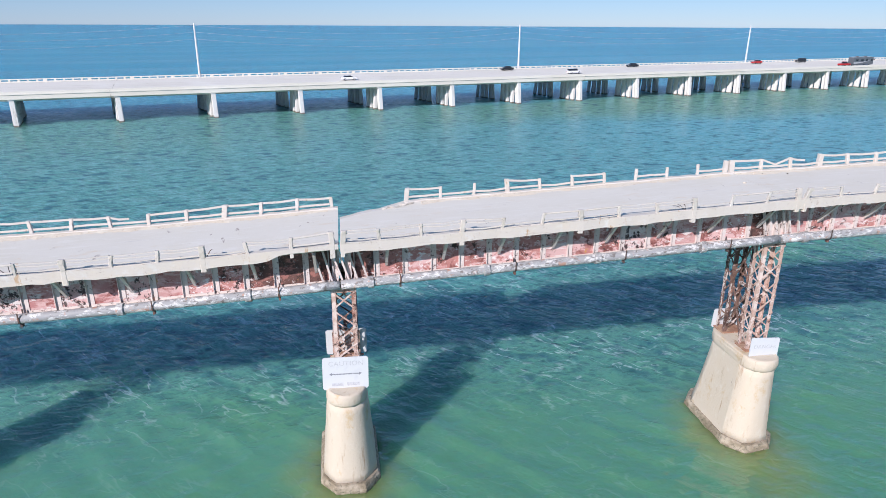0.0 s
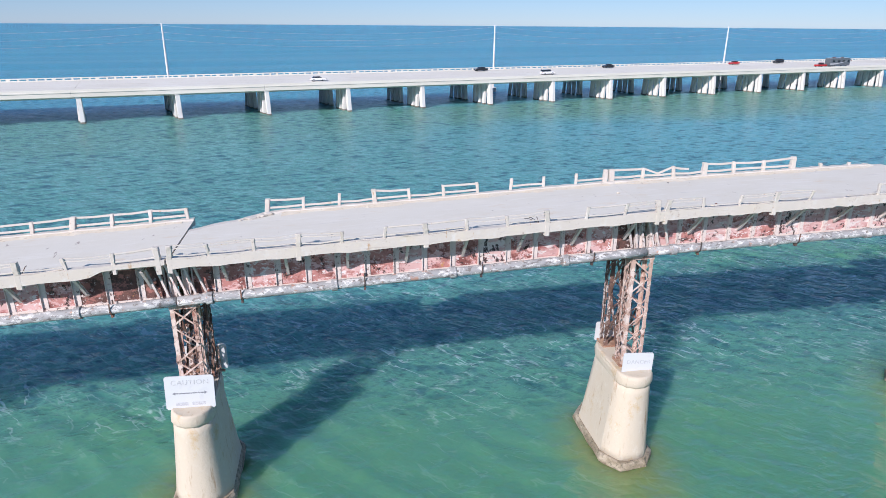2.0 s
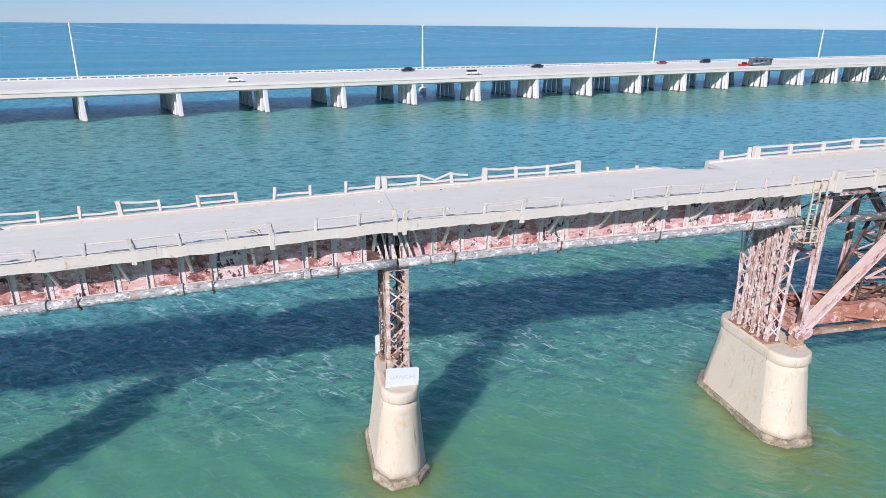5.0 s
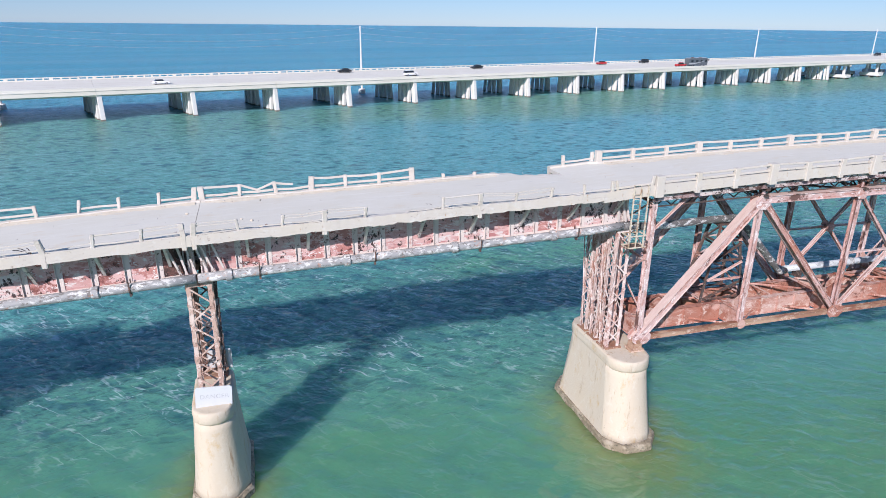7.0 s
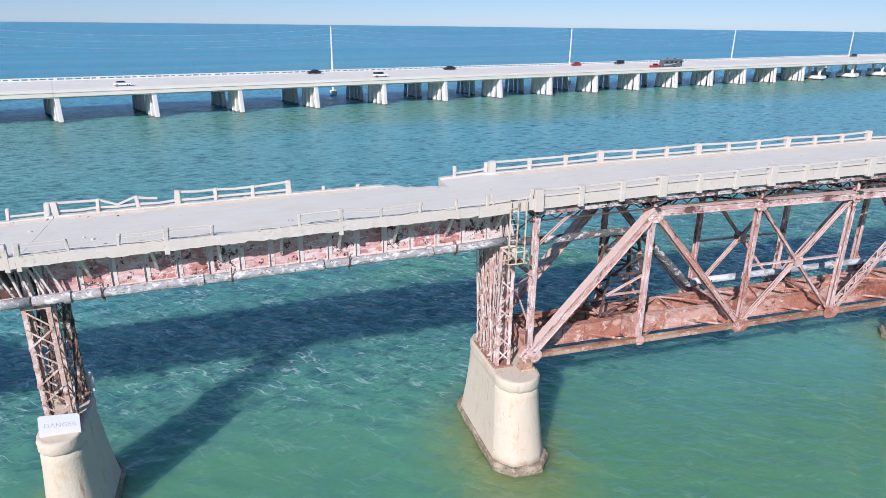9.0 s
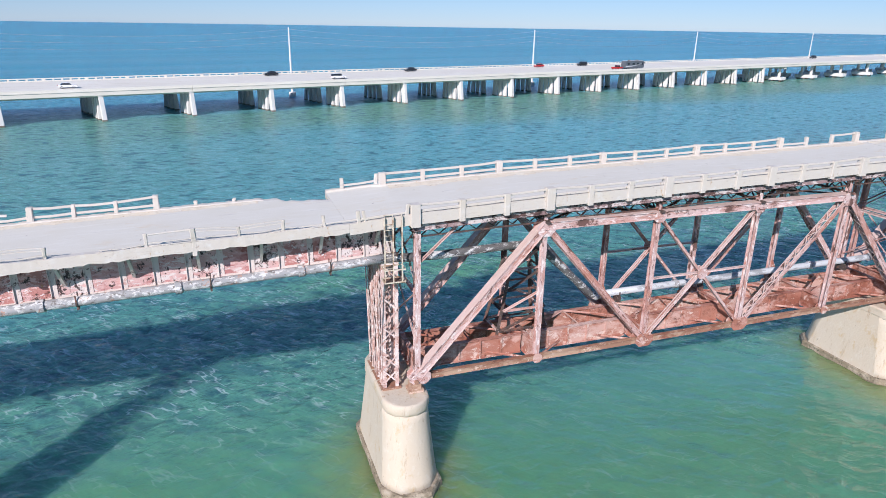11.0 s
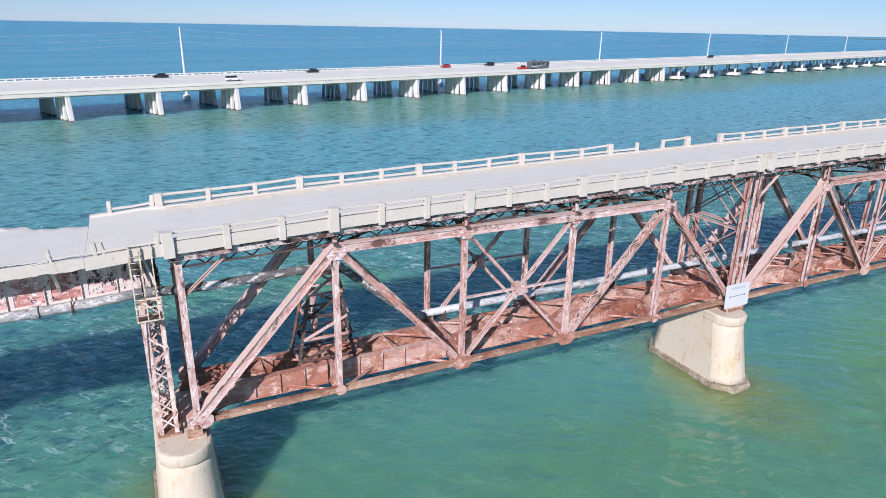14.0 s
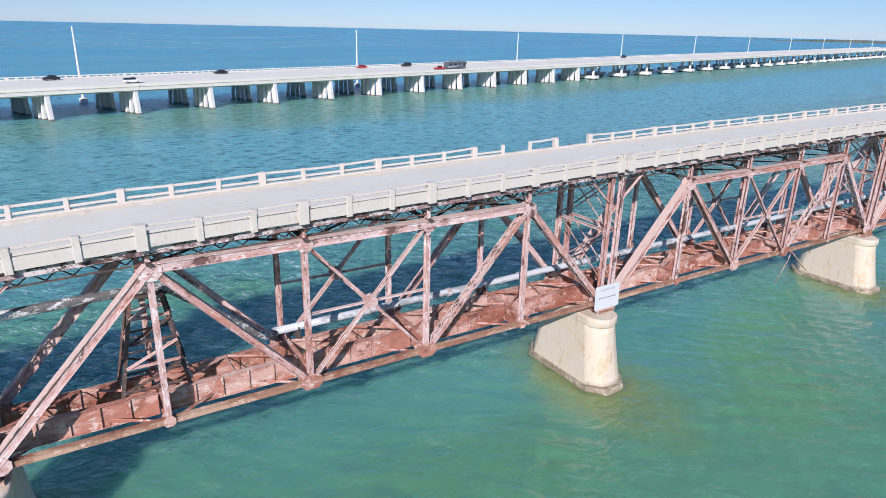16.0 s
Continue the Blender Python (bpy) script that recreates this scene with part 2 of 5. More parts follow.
def paint(name, colour, rough=0.3):
    return mat(name, colour, [(0.6, 0.5, 0.7, tuple(c * 0.85 for c in colour))], rough=rough, spec=0.5)


def water_material():
    """Sea water: colour from depth and sand below, wind waves as relief and as painted light and dark."""
    m = bpy.data.materials.new("sea_water")
    m.use_nodes = True
    n, l = m.node_tree.nodes, m.node_tree.links
    p = n["Principled BSDF"]
    geo = n.new("ShaderNodeNewGeometry")

    def tex(scale, stretch, turn, detail=3.0, kind="ShaderNodeTexNoise", rough=0.55):
        mp = n.new("ShaderNodeMapping")
        mp.vector_type = "TEXTURE"
        mp.inputs["Rotation"].default_value = (0, 0, radians(turn))
        mp.inputs["Scale"].default_value = (1 / stretch[0], 1 / stretch[1], 1)
        l.new(geo.outputs["Position"], mp.inputs["Vector"])
        t = n.new(kind)
        t.inputs["Scale"].default_value = scale
        t.inputs["Detail"].default_value = detail
        t.inputs["Roughness"].default_value = rough
        l.new(mp.outputs[0], t.inputs["Vector"])
        return t.outputs["Fac"]

    def rng(v, a, b):
        r = n.new("ShaderNodeMapRange")
        r.interpolation_type = "SMOOTHSTEP"
        r.inputs["From Min"].default_value = a
        r.inputs["From Max"].default_value = b
        l.new(v, r.inputs["Value"])
        return r.outputs["Result"]

    def mix(f, a, b):
        x = n.new("ShaderNodeMix")
        x.data_type = "RGBA"
        l.new(f, x.inputs["Factor"])
        for v, key in ((a, "A"), (b, "B")):
            if isinstance(v, tuple):
                x.inputs[key].default_value = (*v, 1)
            else:
                l.new(v, x.inputs[key])
        return x.outputs["Result"]

    def op(kind, a, b=None, c=None):
        x = n.new("ShaderNodeMath")
        x.operation = kind
        for i, v in enumerate((a, b, c)):
            if v is None:
                continue
            if isinstance(v, (int, float)):
                x.inputs[i].default_value = v
            else:
                l.new(v, x.inputs[i])
        return x.outputs[0]

    sep = n.new("ShaderNodeSeparateXYZ")
    l.new(geo.outputs["Position"], sep.inputs[0])
    # distance towards the highway bridge, square to it, with a wandering edge
    wander = tex(0.012, (1, 1), 15, 3)
    out = op("MULTIPLY_ADD", sep.outputs["X"], -0.2277, op("MULTIPLY", sep.outputs["Y"], 0.9737))
    out = op("MULTIPLY_ADD", op("SUBTRACT", wander, 0.5), 60.0, out)
    near = (0.086, 0.262, 0.195)
    colour = mix(rng(tex(0.035, (1, 1), 0, 3), 0.42, 0.68), near, (0.068, 0.228, 0.185))
    colour = mix(op("MULTIPLY", rng(tex(0.028, (1, 1.4), 20, 2), 0.54, 0.70), 0.7), colour, (0.100, 0.275, 0.110))
    colour = mix(rng(out, 36.0, 85.0), colour, (0.094, 0.350, 0.385))
    shelf = op("MULTIPLY", rng(out, 125.0, 160.0), op("SUBTRACT", 1.0, rng(out, 182.0, 198.0)))
    colour = mix(op("MULTIPLY", shelf, 0.85), colour, (0.13, 0.28, 0.155))
    # a grey-green shoal on the western side
    shoal = op("MULTIPLY", rng(out, 50.0, 95.0), op("SUBTRACT", 1.0, rng(sep.outputs["X"], -10.0, 100.0)))
    colour = mix(op("MULTIPLY", shoal, 0.78), colour, (0.088, 0.265, 0.215))
    colour = mix(rng(out, 180.0, 215.0), colour, (0.028, 0.235, 0.330))
    band = rng(tex(0.02, (0.06, 1.0), 15, 4), 0.40, 0.64)
    deep = mix(band, (0.034, 0.265, 0.365), (0.072, 0.305, 0.385))
    colour = mix(rng(out, 200.0, 320.0), colour, deep)

    def chop(scale, stretch, turn, detail=2.0):
        """Sharp-crested wavelets: the folded middle line of a noise."""
        v = tex(scale, stretch, turn, detail)
        return op("MAXIMUM", op("MULTIPLY_ADD", op("ABSOLUTE", op("SUBTRACT", v, 0.5)), -5.0, 1.0), 0.0)

    one = chop(0.62, (0.38, 1.0), -42, 2.6)
    two = chop(0.75, (0.45, 1.0), 4, 2.6)
    small = chop(1.5, (0.48, 1.0), -38, 2.0)
    tiny = chop(1.8, (0.5, 1.0), 10, 2.0)
    gust = tex(0.10, (1, 1), 0, 3)
    calm = rng(gust, 0.36, 0.62)
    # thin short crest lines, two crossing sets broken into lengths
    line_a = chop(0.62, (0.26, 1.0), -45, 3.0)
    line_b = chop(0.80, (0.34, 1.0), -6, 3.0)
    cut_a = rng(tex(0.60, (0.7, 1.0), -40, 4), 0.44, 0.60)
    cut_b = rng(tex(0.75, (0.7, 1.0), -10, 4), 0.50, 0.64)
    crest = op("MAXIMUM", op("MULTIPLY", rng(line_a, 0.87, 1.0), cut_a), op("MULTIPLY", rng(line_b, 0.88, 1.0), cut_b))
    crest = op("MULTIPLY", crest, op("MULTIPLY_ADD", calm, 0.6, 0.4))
    shore = op("MULTIPLY_ADD", rng(op("MULTIPLY_ADD", op("MAXIMUM", op("SUBTRACT", sep.outputs["X"], 60.0), 0.0), 0.36, op("MULTIPLY_ADD", tex(0.05, (1, 1), 30, 2), 24.0, sep.outputs["Y"])), 38.0, 56.0), 0.85, 0.15)
    colour = mix(op("MULTIPLY", op("SUBTRACT", 1.0, shore), 0.9), colour, (0.076, 0.228, 0.122))
    # shallow sand and light stone round the pier feet, with the piers' reflection painted in
    feet = None
    for px, py, a, b in ((-1.6, 29.0, 0.27, 0.15), (22.75, 29.0, 0.27, 0.15), (47.5, 29.0, 0.19, 0.12), (87.0, 29.0, 0.18, 0.105), (126.9, 29.0, 0.18, 0.105)):
        dx = op("MULTIPLY", op("SUBTRACT", sep.outputs["X"], px - 0.4), a)
        dy = op("MULTIPLY", op("SUBTRACT", sep.outputs["Y"], py), b)
        d = op("MULTIPLY_ADD", tex(0.35, (1, 1), 0, 4), 0.7, op("SQRT", op("MULTIPLY_ADD", dx, dx, op("MULTIPLY", dy, dy))))
        foot = op("SUBTRACT", 1.0, rng(d, 0.55, 1.6))
        feet = foot if feet is None else op("MAXIMUM", feet, foot)
    colour = mix(op("MULTIPLY", feet, 0.9), colour, (0.17, 0.228, 0.075))
    # wave light and dark painted into the colour: deep troughs, paler crests
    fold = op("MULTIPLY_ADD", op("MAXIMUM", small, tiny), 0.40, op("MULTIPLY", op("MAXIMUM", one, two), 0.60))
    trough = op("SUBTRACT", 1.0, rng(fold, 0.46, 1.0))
    # wave contrast set by position, strongest from the old bridge's shadow outwards
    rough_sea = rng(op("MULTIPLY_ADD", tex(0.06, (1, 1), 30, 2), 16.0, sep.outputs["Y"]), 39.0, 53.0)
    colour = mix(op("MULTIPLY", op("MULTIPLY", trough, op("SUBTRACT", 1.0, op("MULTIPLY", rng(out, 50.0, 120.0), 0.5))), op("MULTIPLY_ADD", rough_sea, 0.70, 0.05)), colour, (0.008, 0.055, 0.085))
    # broad wind waves: hollows painted dark between pale backs, as wave shading
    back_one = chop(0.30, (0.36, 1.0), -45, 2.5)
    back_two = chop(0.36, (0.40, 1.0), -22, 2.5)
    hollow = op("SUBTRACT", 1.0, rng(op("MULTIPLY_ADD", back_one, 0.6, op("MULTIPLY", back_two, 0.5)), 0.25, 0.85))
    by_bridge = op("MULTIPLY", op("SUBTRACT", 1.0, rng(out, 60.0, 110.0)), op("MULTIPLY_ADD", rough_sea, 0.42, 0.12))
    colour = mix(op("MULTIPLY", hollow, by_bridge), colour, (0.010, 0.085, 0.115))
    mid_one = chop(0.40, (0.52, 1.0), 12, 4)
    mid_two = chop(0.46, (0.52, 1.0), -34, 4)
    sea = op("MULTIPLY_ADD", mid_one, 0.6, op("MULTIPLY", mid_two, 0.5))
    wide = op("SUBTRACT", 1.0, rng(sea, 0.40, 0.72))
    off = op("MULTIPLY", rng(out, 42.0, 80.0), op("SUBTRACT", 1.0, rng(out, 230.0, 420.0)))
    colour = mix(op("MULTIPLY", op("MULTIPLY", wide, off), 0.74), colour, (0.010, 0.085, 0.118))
    # pale sky reflection painted on the wave backs
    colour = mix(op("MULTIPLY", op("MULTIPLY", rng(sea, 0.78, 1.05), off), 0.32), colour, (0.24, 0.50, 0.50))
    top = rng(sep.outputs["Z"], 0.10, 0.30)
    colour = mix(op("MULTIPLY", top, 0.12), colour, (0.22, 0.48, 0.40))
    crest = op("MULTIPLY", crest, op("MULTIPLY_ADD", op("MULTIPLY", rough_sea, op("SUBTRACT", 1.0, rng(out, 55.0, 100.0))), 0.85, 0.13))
    # sky glints painted along the crest lines
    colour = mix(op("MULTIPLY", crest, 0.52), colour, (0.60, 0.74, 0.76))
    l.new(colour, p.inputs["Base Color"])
    # the body scatters light softly; the clear skin above it carries the sharp waves
    p.inputs["Roughness"].default_value = 0.5
    p.inputs["Specular IOR Level"].default_value = 0.0
    p.inputs["Coat Weight"].default_value = 1.0
    p.inputs["Coat IOR"].default_value = 1.58
    p.subsurface_method = "BURLEY"
    p.inputs["Subsurface Weight"].default_value = 0.92
    p.inputs["Subsurface Radius"].default_value = (0.5, 1.0, 0.9)
    p.inputs["Subsurface Scale"].default_value = 3.3
    far_one = chop(0.20, (0.30, 1.0), 22, 4)
    far_two = chop(0.17, (0.30, 1.0), -8, 4)
    away = rng(out, 40.0, 110.0)
    l.new(op("MULTIPLY_ADD", away, 0.11, 0.14), p.inputs["Coat Roughness"])
    h = op("MULTIPLY_ADD", small, 0.14, op("MULTIPLY", tiny, 0.12))
    h = op("MULTIPLY_ADD", h, op("MULTIPLY_ADD", calm, 0.6, 0.6), op("MULTIPLY_ADD", one, 0.42, op("MULTIPLY", two, 0.42)))
    h = op("MULTIPLY_ADD", op("MAXIMUM", line_a, line_b), 0.14, op("MULTIPLY_ADD", back_one, 0.5, op("MULTIPLY_ADD", back_two, 0.4, h)))
    h = op("MULTIPLY", h, op("MULTIPLY_ADD", rough_sea, 0.95, 0.22))
    h = op("MULTIPLY_ADD", op("MULTIPLY_ADD", mid_one, 0.6, op("MULTIPLY_ADD", far_one, 0.7, far_two)), away, h)
    for key, strength in (("Normal", 0.2), ("Coat Normal", 0.6)):
        b = n.new("ShaderNodeBump")
        b.inputs["Strength"].default_value = strength
        b.inputs["Distance"].default_value = 1.0
        l.new(h, b.inputs["Height"])
        l.new(b.outputs[0], p.inputs[key])
    return m


WATER = water_material()

# ---- building helpers ----


def link_mesh(name, bm, material, parent=None, label=""):
    me = bpy.data.meshes.new(name)
    bm.normal_update()
    bm.to_mesh(me)
    bm.free()
    me.materials.append(material)
    ob = new(name, me)
    if parent is not None:
        ob.parent = parent
    if label:
        ob["label"] = label
    return ob


def part(name, bm, material, parent, label=""):
    return link_mesh(name, bm, material, parent, label)


def shared(name, me, m, parent, label=""):
    """One more object on a mesh that already exists, at the pose m inside its parent."""
    ob = new(name, me)
    ob.parent = parent
    ob.matrix_basis = m
    if label:
        ob["label"] = label
    return ob


def thing(name, label, category, group="", at=(0, 0, 0)):
    ob = new(name)
    ob.location = at
    return tagged(ob, label, category, group)


def frame_axes(p0, p1, up=(0, 0, 1)):
    a = (Vector(p1) - Vector(p0)).normalized()
    u = Vector(up)
    if abs(a.dot(u)) > 0.98:
        u = Vector((0, 1, 0))
    s = a.cross(u).normalized()
    return a, s, s.cross(a).normalized()


def prism(bm, outline, p0, p1, up=(0, 0, 1)):
    """Sweeps a closed outline of (side, height) from p0 to p1."""
    _, s, h = frame_axes(p0, p1, up)
    rings = [[bm.verts.new(Vector(q) + s * x + h * y) for x, y in outline] for q in (p0, p1)]
    k = len(outline)
    uv = bm.loops.layers.uv.verify()
    length = (Vector(p1) - Vector(p0)).length
    start = p0[0] * 1.7 + p0[1] * 3.1 + p0[2] * 0.7
    girth = start * 0.37
    for i in range(k):
        a, b = outline[i], outline[(i + 1) % k]
        side = math.hypot(b[0] - a[0], b[1] - a[1])
        f = bm.faces.new((rings[0][i], rings[0][(i + 1) % k], rings[1][(i + 1) % k], rings[1][i]))
        for loop, at in zip(f.loops, ((start, girth), (start, girth + side), (start + length, girth + side), (start + length, girth))):
            loop[uv].uv = at
        girth += side
    for f, at in ((bm.faces.new(rings[0][::-1]), outline[::-1]), (bm.faces.new(rings[1]), outline)):
        for loop, q in zip(f.loops, at):
            loop[uv].uv = (start + q[0], start * 0.37 + q[1] * 0.4)
    return bm


def rect(w, h, x=0.0, y=0.0):
    return [(x - w / 2, y - h / 2), (x + w / 2, y - h / 2), (x + w / 2, y + h / 2), (x - w / 2, y + h / 2)]


def chamfered(w, h, c):
    a, b = w / 2, h / 2
    return [(-a + c, -b), (a - c, -b), (a, -b + c), (a, b - c), (a - c, b), (-a + c, b), (-a, b - c), (-a, -b + c)]


def i_section(w, h, t=0.03):
    a, b = w / 2, h / 2
    return [(-a, -b), (a, -b), (a, -b + t), (t / 2, -b + t), (t / 2, b - t), (a, b - t), (a, b), (-a, b), (-a, b - t), (-t / 2, b - t), (-t / 2, -b + t), (-a, -b + t)]


def angle_section(w, t=0.02, fx=1, fy=1):
    pts = [(0, 0), (w, 0), (w, t), (t, t), (t, w), (0, w)]
    pts = [(x * fx, y * fy) for x, y in pts]
    return pts if fx * fy > 0 else pts[::-1]


def bar(bm, p0, p1, w, h, up=(0, 0, 1)):
    return prism(bm, rect(w, h), p0, p1, up)


def box(bm, lo, hi):
    (x0, y0, z0), (x1, y1, z1) = lo, hi
    v = [bm.verts.new(c) for c in ((x0, y0, z0), (x1, y0, z0), (x1, y1, z0), (x0, y1, z0), (x0, y0, z1), (x1, y0, z1), (x1, y1, z1), (x0, y1, z1))]
    for f in ((0, 3, 2, 1), (4, 5, 6, 7), (0, 1, 5, 4), (1, 2, 6, 5), (2, 3, 7, 6), (3, 0, 4, 7)):
        bm.faces.new([v[i] for i in f])
    return bm


def loft(bm, rings, closed=True, caps=True):
    rows = [[bm.verts.new(p) for p in ring] for ring in rings]
    k = len(rows[0])
    for a, b in zip(rows, rows[1:]):
        for i in range(k if closed else k - 1):
            j = (i + 1) % k
            bm.faces.new((a[i], a[j], b[j], b[i]))
    if caps:
        bm.faces.new(rows[0][::-1])
        bm.faces.new(rows[-1])
    return rows


def tube(bm, points, r, sides=14):
    """A round tube along a polyline."""
    rings = []
    for i, p in enumerate(points):
        a = Vector(points[max(i - 1, 0)])
        b = Vector(points[min(i + 1, len(points) - 1)])
        _, s, h = frame_axes(a, b)
        rings.append([Vector(p) + s * (r * math.cos(2 * math.pi * k / sides)) + h * (r * math.sin(2 * math.pi * k / sides)) for k in range(sides)])
    loft(bm, rings)
    for f in bm.faces:
        f.smooth = len(f.verts) == 4
    return bm


def soften(bm, w):
    bmesh.ops.bevel(bm, geom=bm.edges[:], offset=w, segments=2, affect="EDGES", clamp_overlap=True)
    return bm


def lerp(a, b, t):
    return tuple(x + (y - x) * t for x, y in zip(a, b))


def curve_at(knots, x):
    return float(np.interp(x, [k[0] for k in knots], [k[1] for k in knots]))


DECK_Z = [(-80, 11.2), (-50, 12.2), (-25.9, 13.05), (-18, 13.42), (-12, 13.66), (-5.7, 14.02), (-1.5, 14.3), (22.8, 15.6), (35, 16.02), (44.4, 16.3),
          (47.8, 16.55), (55.8, 16.86), (71.6, 17.2), (87.6, 17.5), (106, 17.78), (127, 18.0), (170, 18.35)]


def dz(x):
    return curve_at(DECK_Z, x)


NEAR_Y, FAR_Y = 28.4, 35.5
GIRDER_Y = (30.15, 32.75)
TRUSS_Y = (29.2, 34.4)
rnd = random.Random(7)

# ---- water ----


def water_sheet():
    """One sheet: wind waves as geometry round the old bridge, flat from there to the horizon."""
    rs = np.random.RandomState(4)
    xs = np.concatenate(([-95, -85, -78], np.arange(-72, 172, 0.33), [178, 186, 196]))
    ys = list(np.arange(8, 78, 0.3))
    step = 0.3
    while ys[-1] < 185:
        step *= 1.02
        ys.append(ys[-1] + step)
    ys = np.array([-12.0, -4.0, 3.0] + ys)
    X, Y = np.meshgrid(xs, ys)
    dx, dy, Z = np.zeros_like(X), np.zeros_like(X), np.zeros_like(X)
    for i in range(64):
        wave = 1.0 * (2.9 / 1.0) ** rs.rand()
        turn = radians((47 if i % 2 else -48) + rs.normal(0, 12))
        k = 2 * np.pi / wave
        cx, cy = np.cos(turn), np.sin(turn)
        high = 0.0066 * wave ** 0.9 * (0.5 + rs.rand())
        ph = k * (cx * X + cy * Y) + 6.28 * rs.rand()
        # groups of waves come and go
        group = 0.55 + 0.45 * np.sin(k * 0.13 * (cx * X + cy * Y) + k * 0.09 * (cx * Y - cy * X) + 6.28 * rs.rand())
        fade = np.clip((Y - 60) / 90, 0, 1)
        high = high * group * (1 - fade * (1.0 if wave < 3 else 0.5))
        Z += high * np.cos(ph)
        dx -= 1.0 * high * cx * np.sin(ph)
        dy -= 1.0 * high * cy * np.sin(ph)
    edge = np.clip(np.minimum.reduce([X + 78, 178 - X, Y - 3, (185 - Y) / 6]) / 4, 0, 1)
    Z, X, Y = (Z * edge), X + dx * edge, Y + dy * edge
    Z = Z + 0.35 * np.maximum(Z, 0) ** 1.5
    rows, cols = X.shape
    verts = np.stack([X, Y, Z], -1).reshape(-1, 3)
    idx = np.arange(rows * cols).reshape(rows, cols)
    quads = np.stack([idx[:-1, :-1], idx[:-1, 1:], idx[1:, 1:], idx[1:, :-1]], -1).reshape(-1, 4)
    # skirt from the wave field out to the horizon
    rim = list(idx[0, ::12]) + [idx[0, -1]] + list(idx[12::12, -1]) + [idx[-1, -1]] + list(idx[-1, ::-1][12::12]) + [idx[-1, 0]] + list(idx[::-1, 0][12::12])
    rim = list(dict.fromkeys(int(i) for i in rim))
    c = np.array([40.0, 80.0, 0.0])
    rings = [rim]
    extra = []
    for f in (0.1, 0.25, 0.5, 1.0):
        ring = []
        for i in rim:
            p = verts[i] - c
            far = p / np.hypot(p[0], p[1]) * 5300
            q = c + p + (far - p) * f ** 2.2
            q[2] = 0
            ring.append(len(verts) + len(extra))
            extra.append(q)
        rings.append(ring)
    verts = np.concatenate([verts, np.array(extra)])
    faces = [tuple(q) for q in quads.tolist()]
    n = len(rim)
    for a, b in zip(rings, rings[1:]):
        for i in range(n):
            j = (i + 1) % n
            faces.append((a[i], b[i], b[j], a[j]))
    me = bpy.data.meshes.new("water")
    me.from_pydata(verts.tolist(), [], faces)
    me.shade_smooth()
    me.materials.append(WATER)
    return tagged(new("water", me), "choppy green and blue sea water under the bridges", "water", kind="structure")


water_sheet()


def far_island():
    bm = bmesh.new()
    r = random.Random(3)
    eye = Vector((50, 0, 0))
    rings = []
    for i in range(90):
        a = radians(56.5 + i * 0.45)
        d = 3300 - 6 * i
        p = eye + Vector((math.sin(a) * d, math.cos(a) * d, 0))
        out = Vector((math.sin(a), math.cos(a), 0))
        h = min(1.0, i / 14) * (7 + 3.5 * noise.noise((i * 0.21, 0, 0)) + r.uniform(-0.8, 0.8)) + 0.6
        rings.append([p + Vector((0, 0, -1)), p + Vector((0, 0, h * 0.55)), p + out * 20 + Vector((0, 0, h)), p + out * 60 + Vector((0, 0, h * 0.9)), p + out * 90 + Vector((0, 0, -1))])
    loft(bm, rings)
    return tagged(link_mesh("backdrop", bm, LAND), "low dark mangrove shore on the horizon", "island", kind="structure")


far_island()

# ---- concrete piers of the old bridge ----


HALF_NOSE = [(-1.0, 0.0), (-0.72, 0.5), (-0.45, 1.0), (-0.15, 1.0), (0.15, 1.0), (0.45, 1.0), (0.72, 0.5), (1.0, 0.0)]


def pier_ring(cx, a, y0, y1, nose, z, round_):
    """A long plan with a nose at each end: cut to three facets (round_ 0) or a full half round (round_ 1)."""
    pts = []
    k = len(HALF_NOSE) - 1
    for side in (0, 1):
        for i, (u, v) in enumerate(HALF_NOSE):
            t = math.pi * (1 - i / k)
            u, v = u + (math.cos(t) - u) * round_, v + (math.sin(t) - v) * round_
            if side == 0:
                pts.append(Vector((cx + a * u, y0 + nose * (1 - v), z)))
            else:
                pts.append(Vector((cx - a * u, y1 - nose * (1 - v), z)))
    return pts


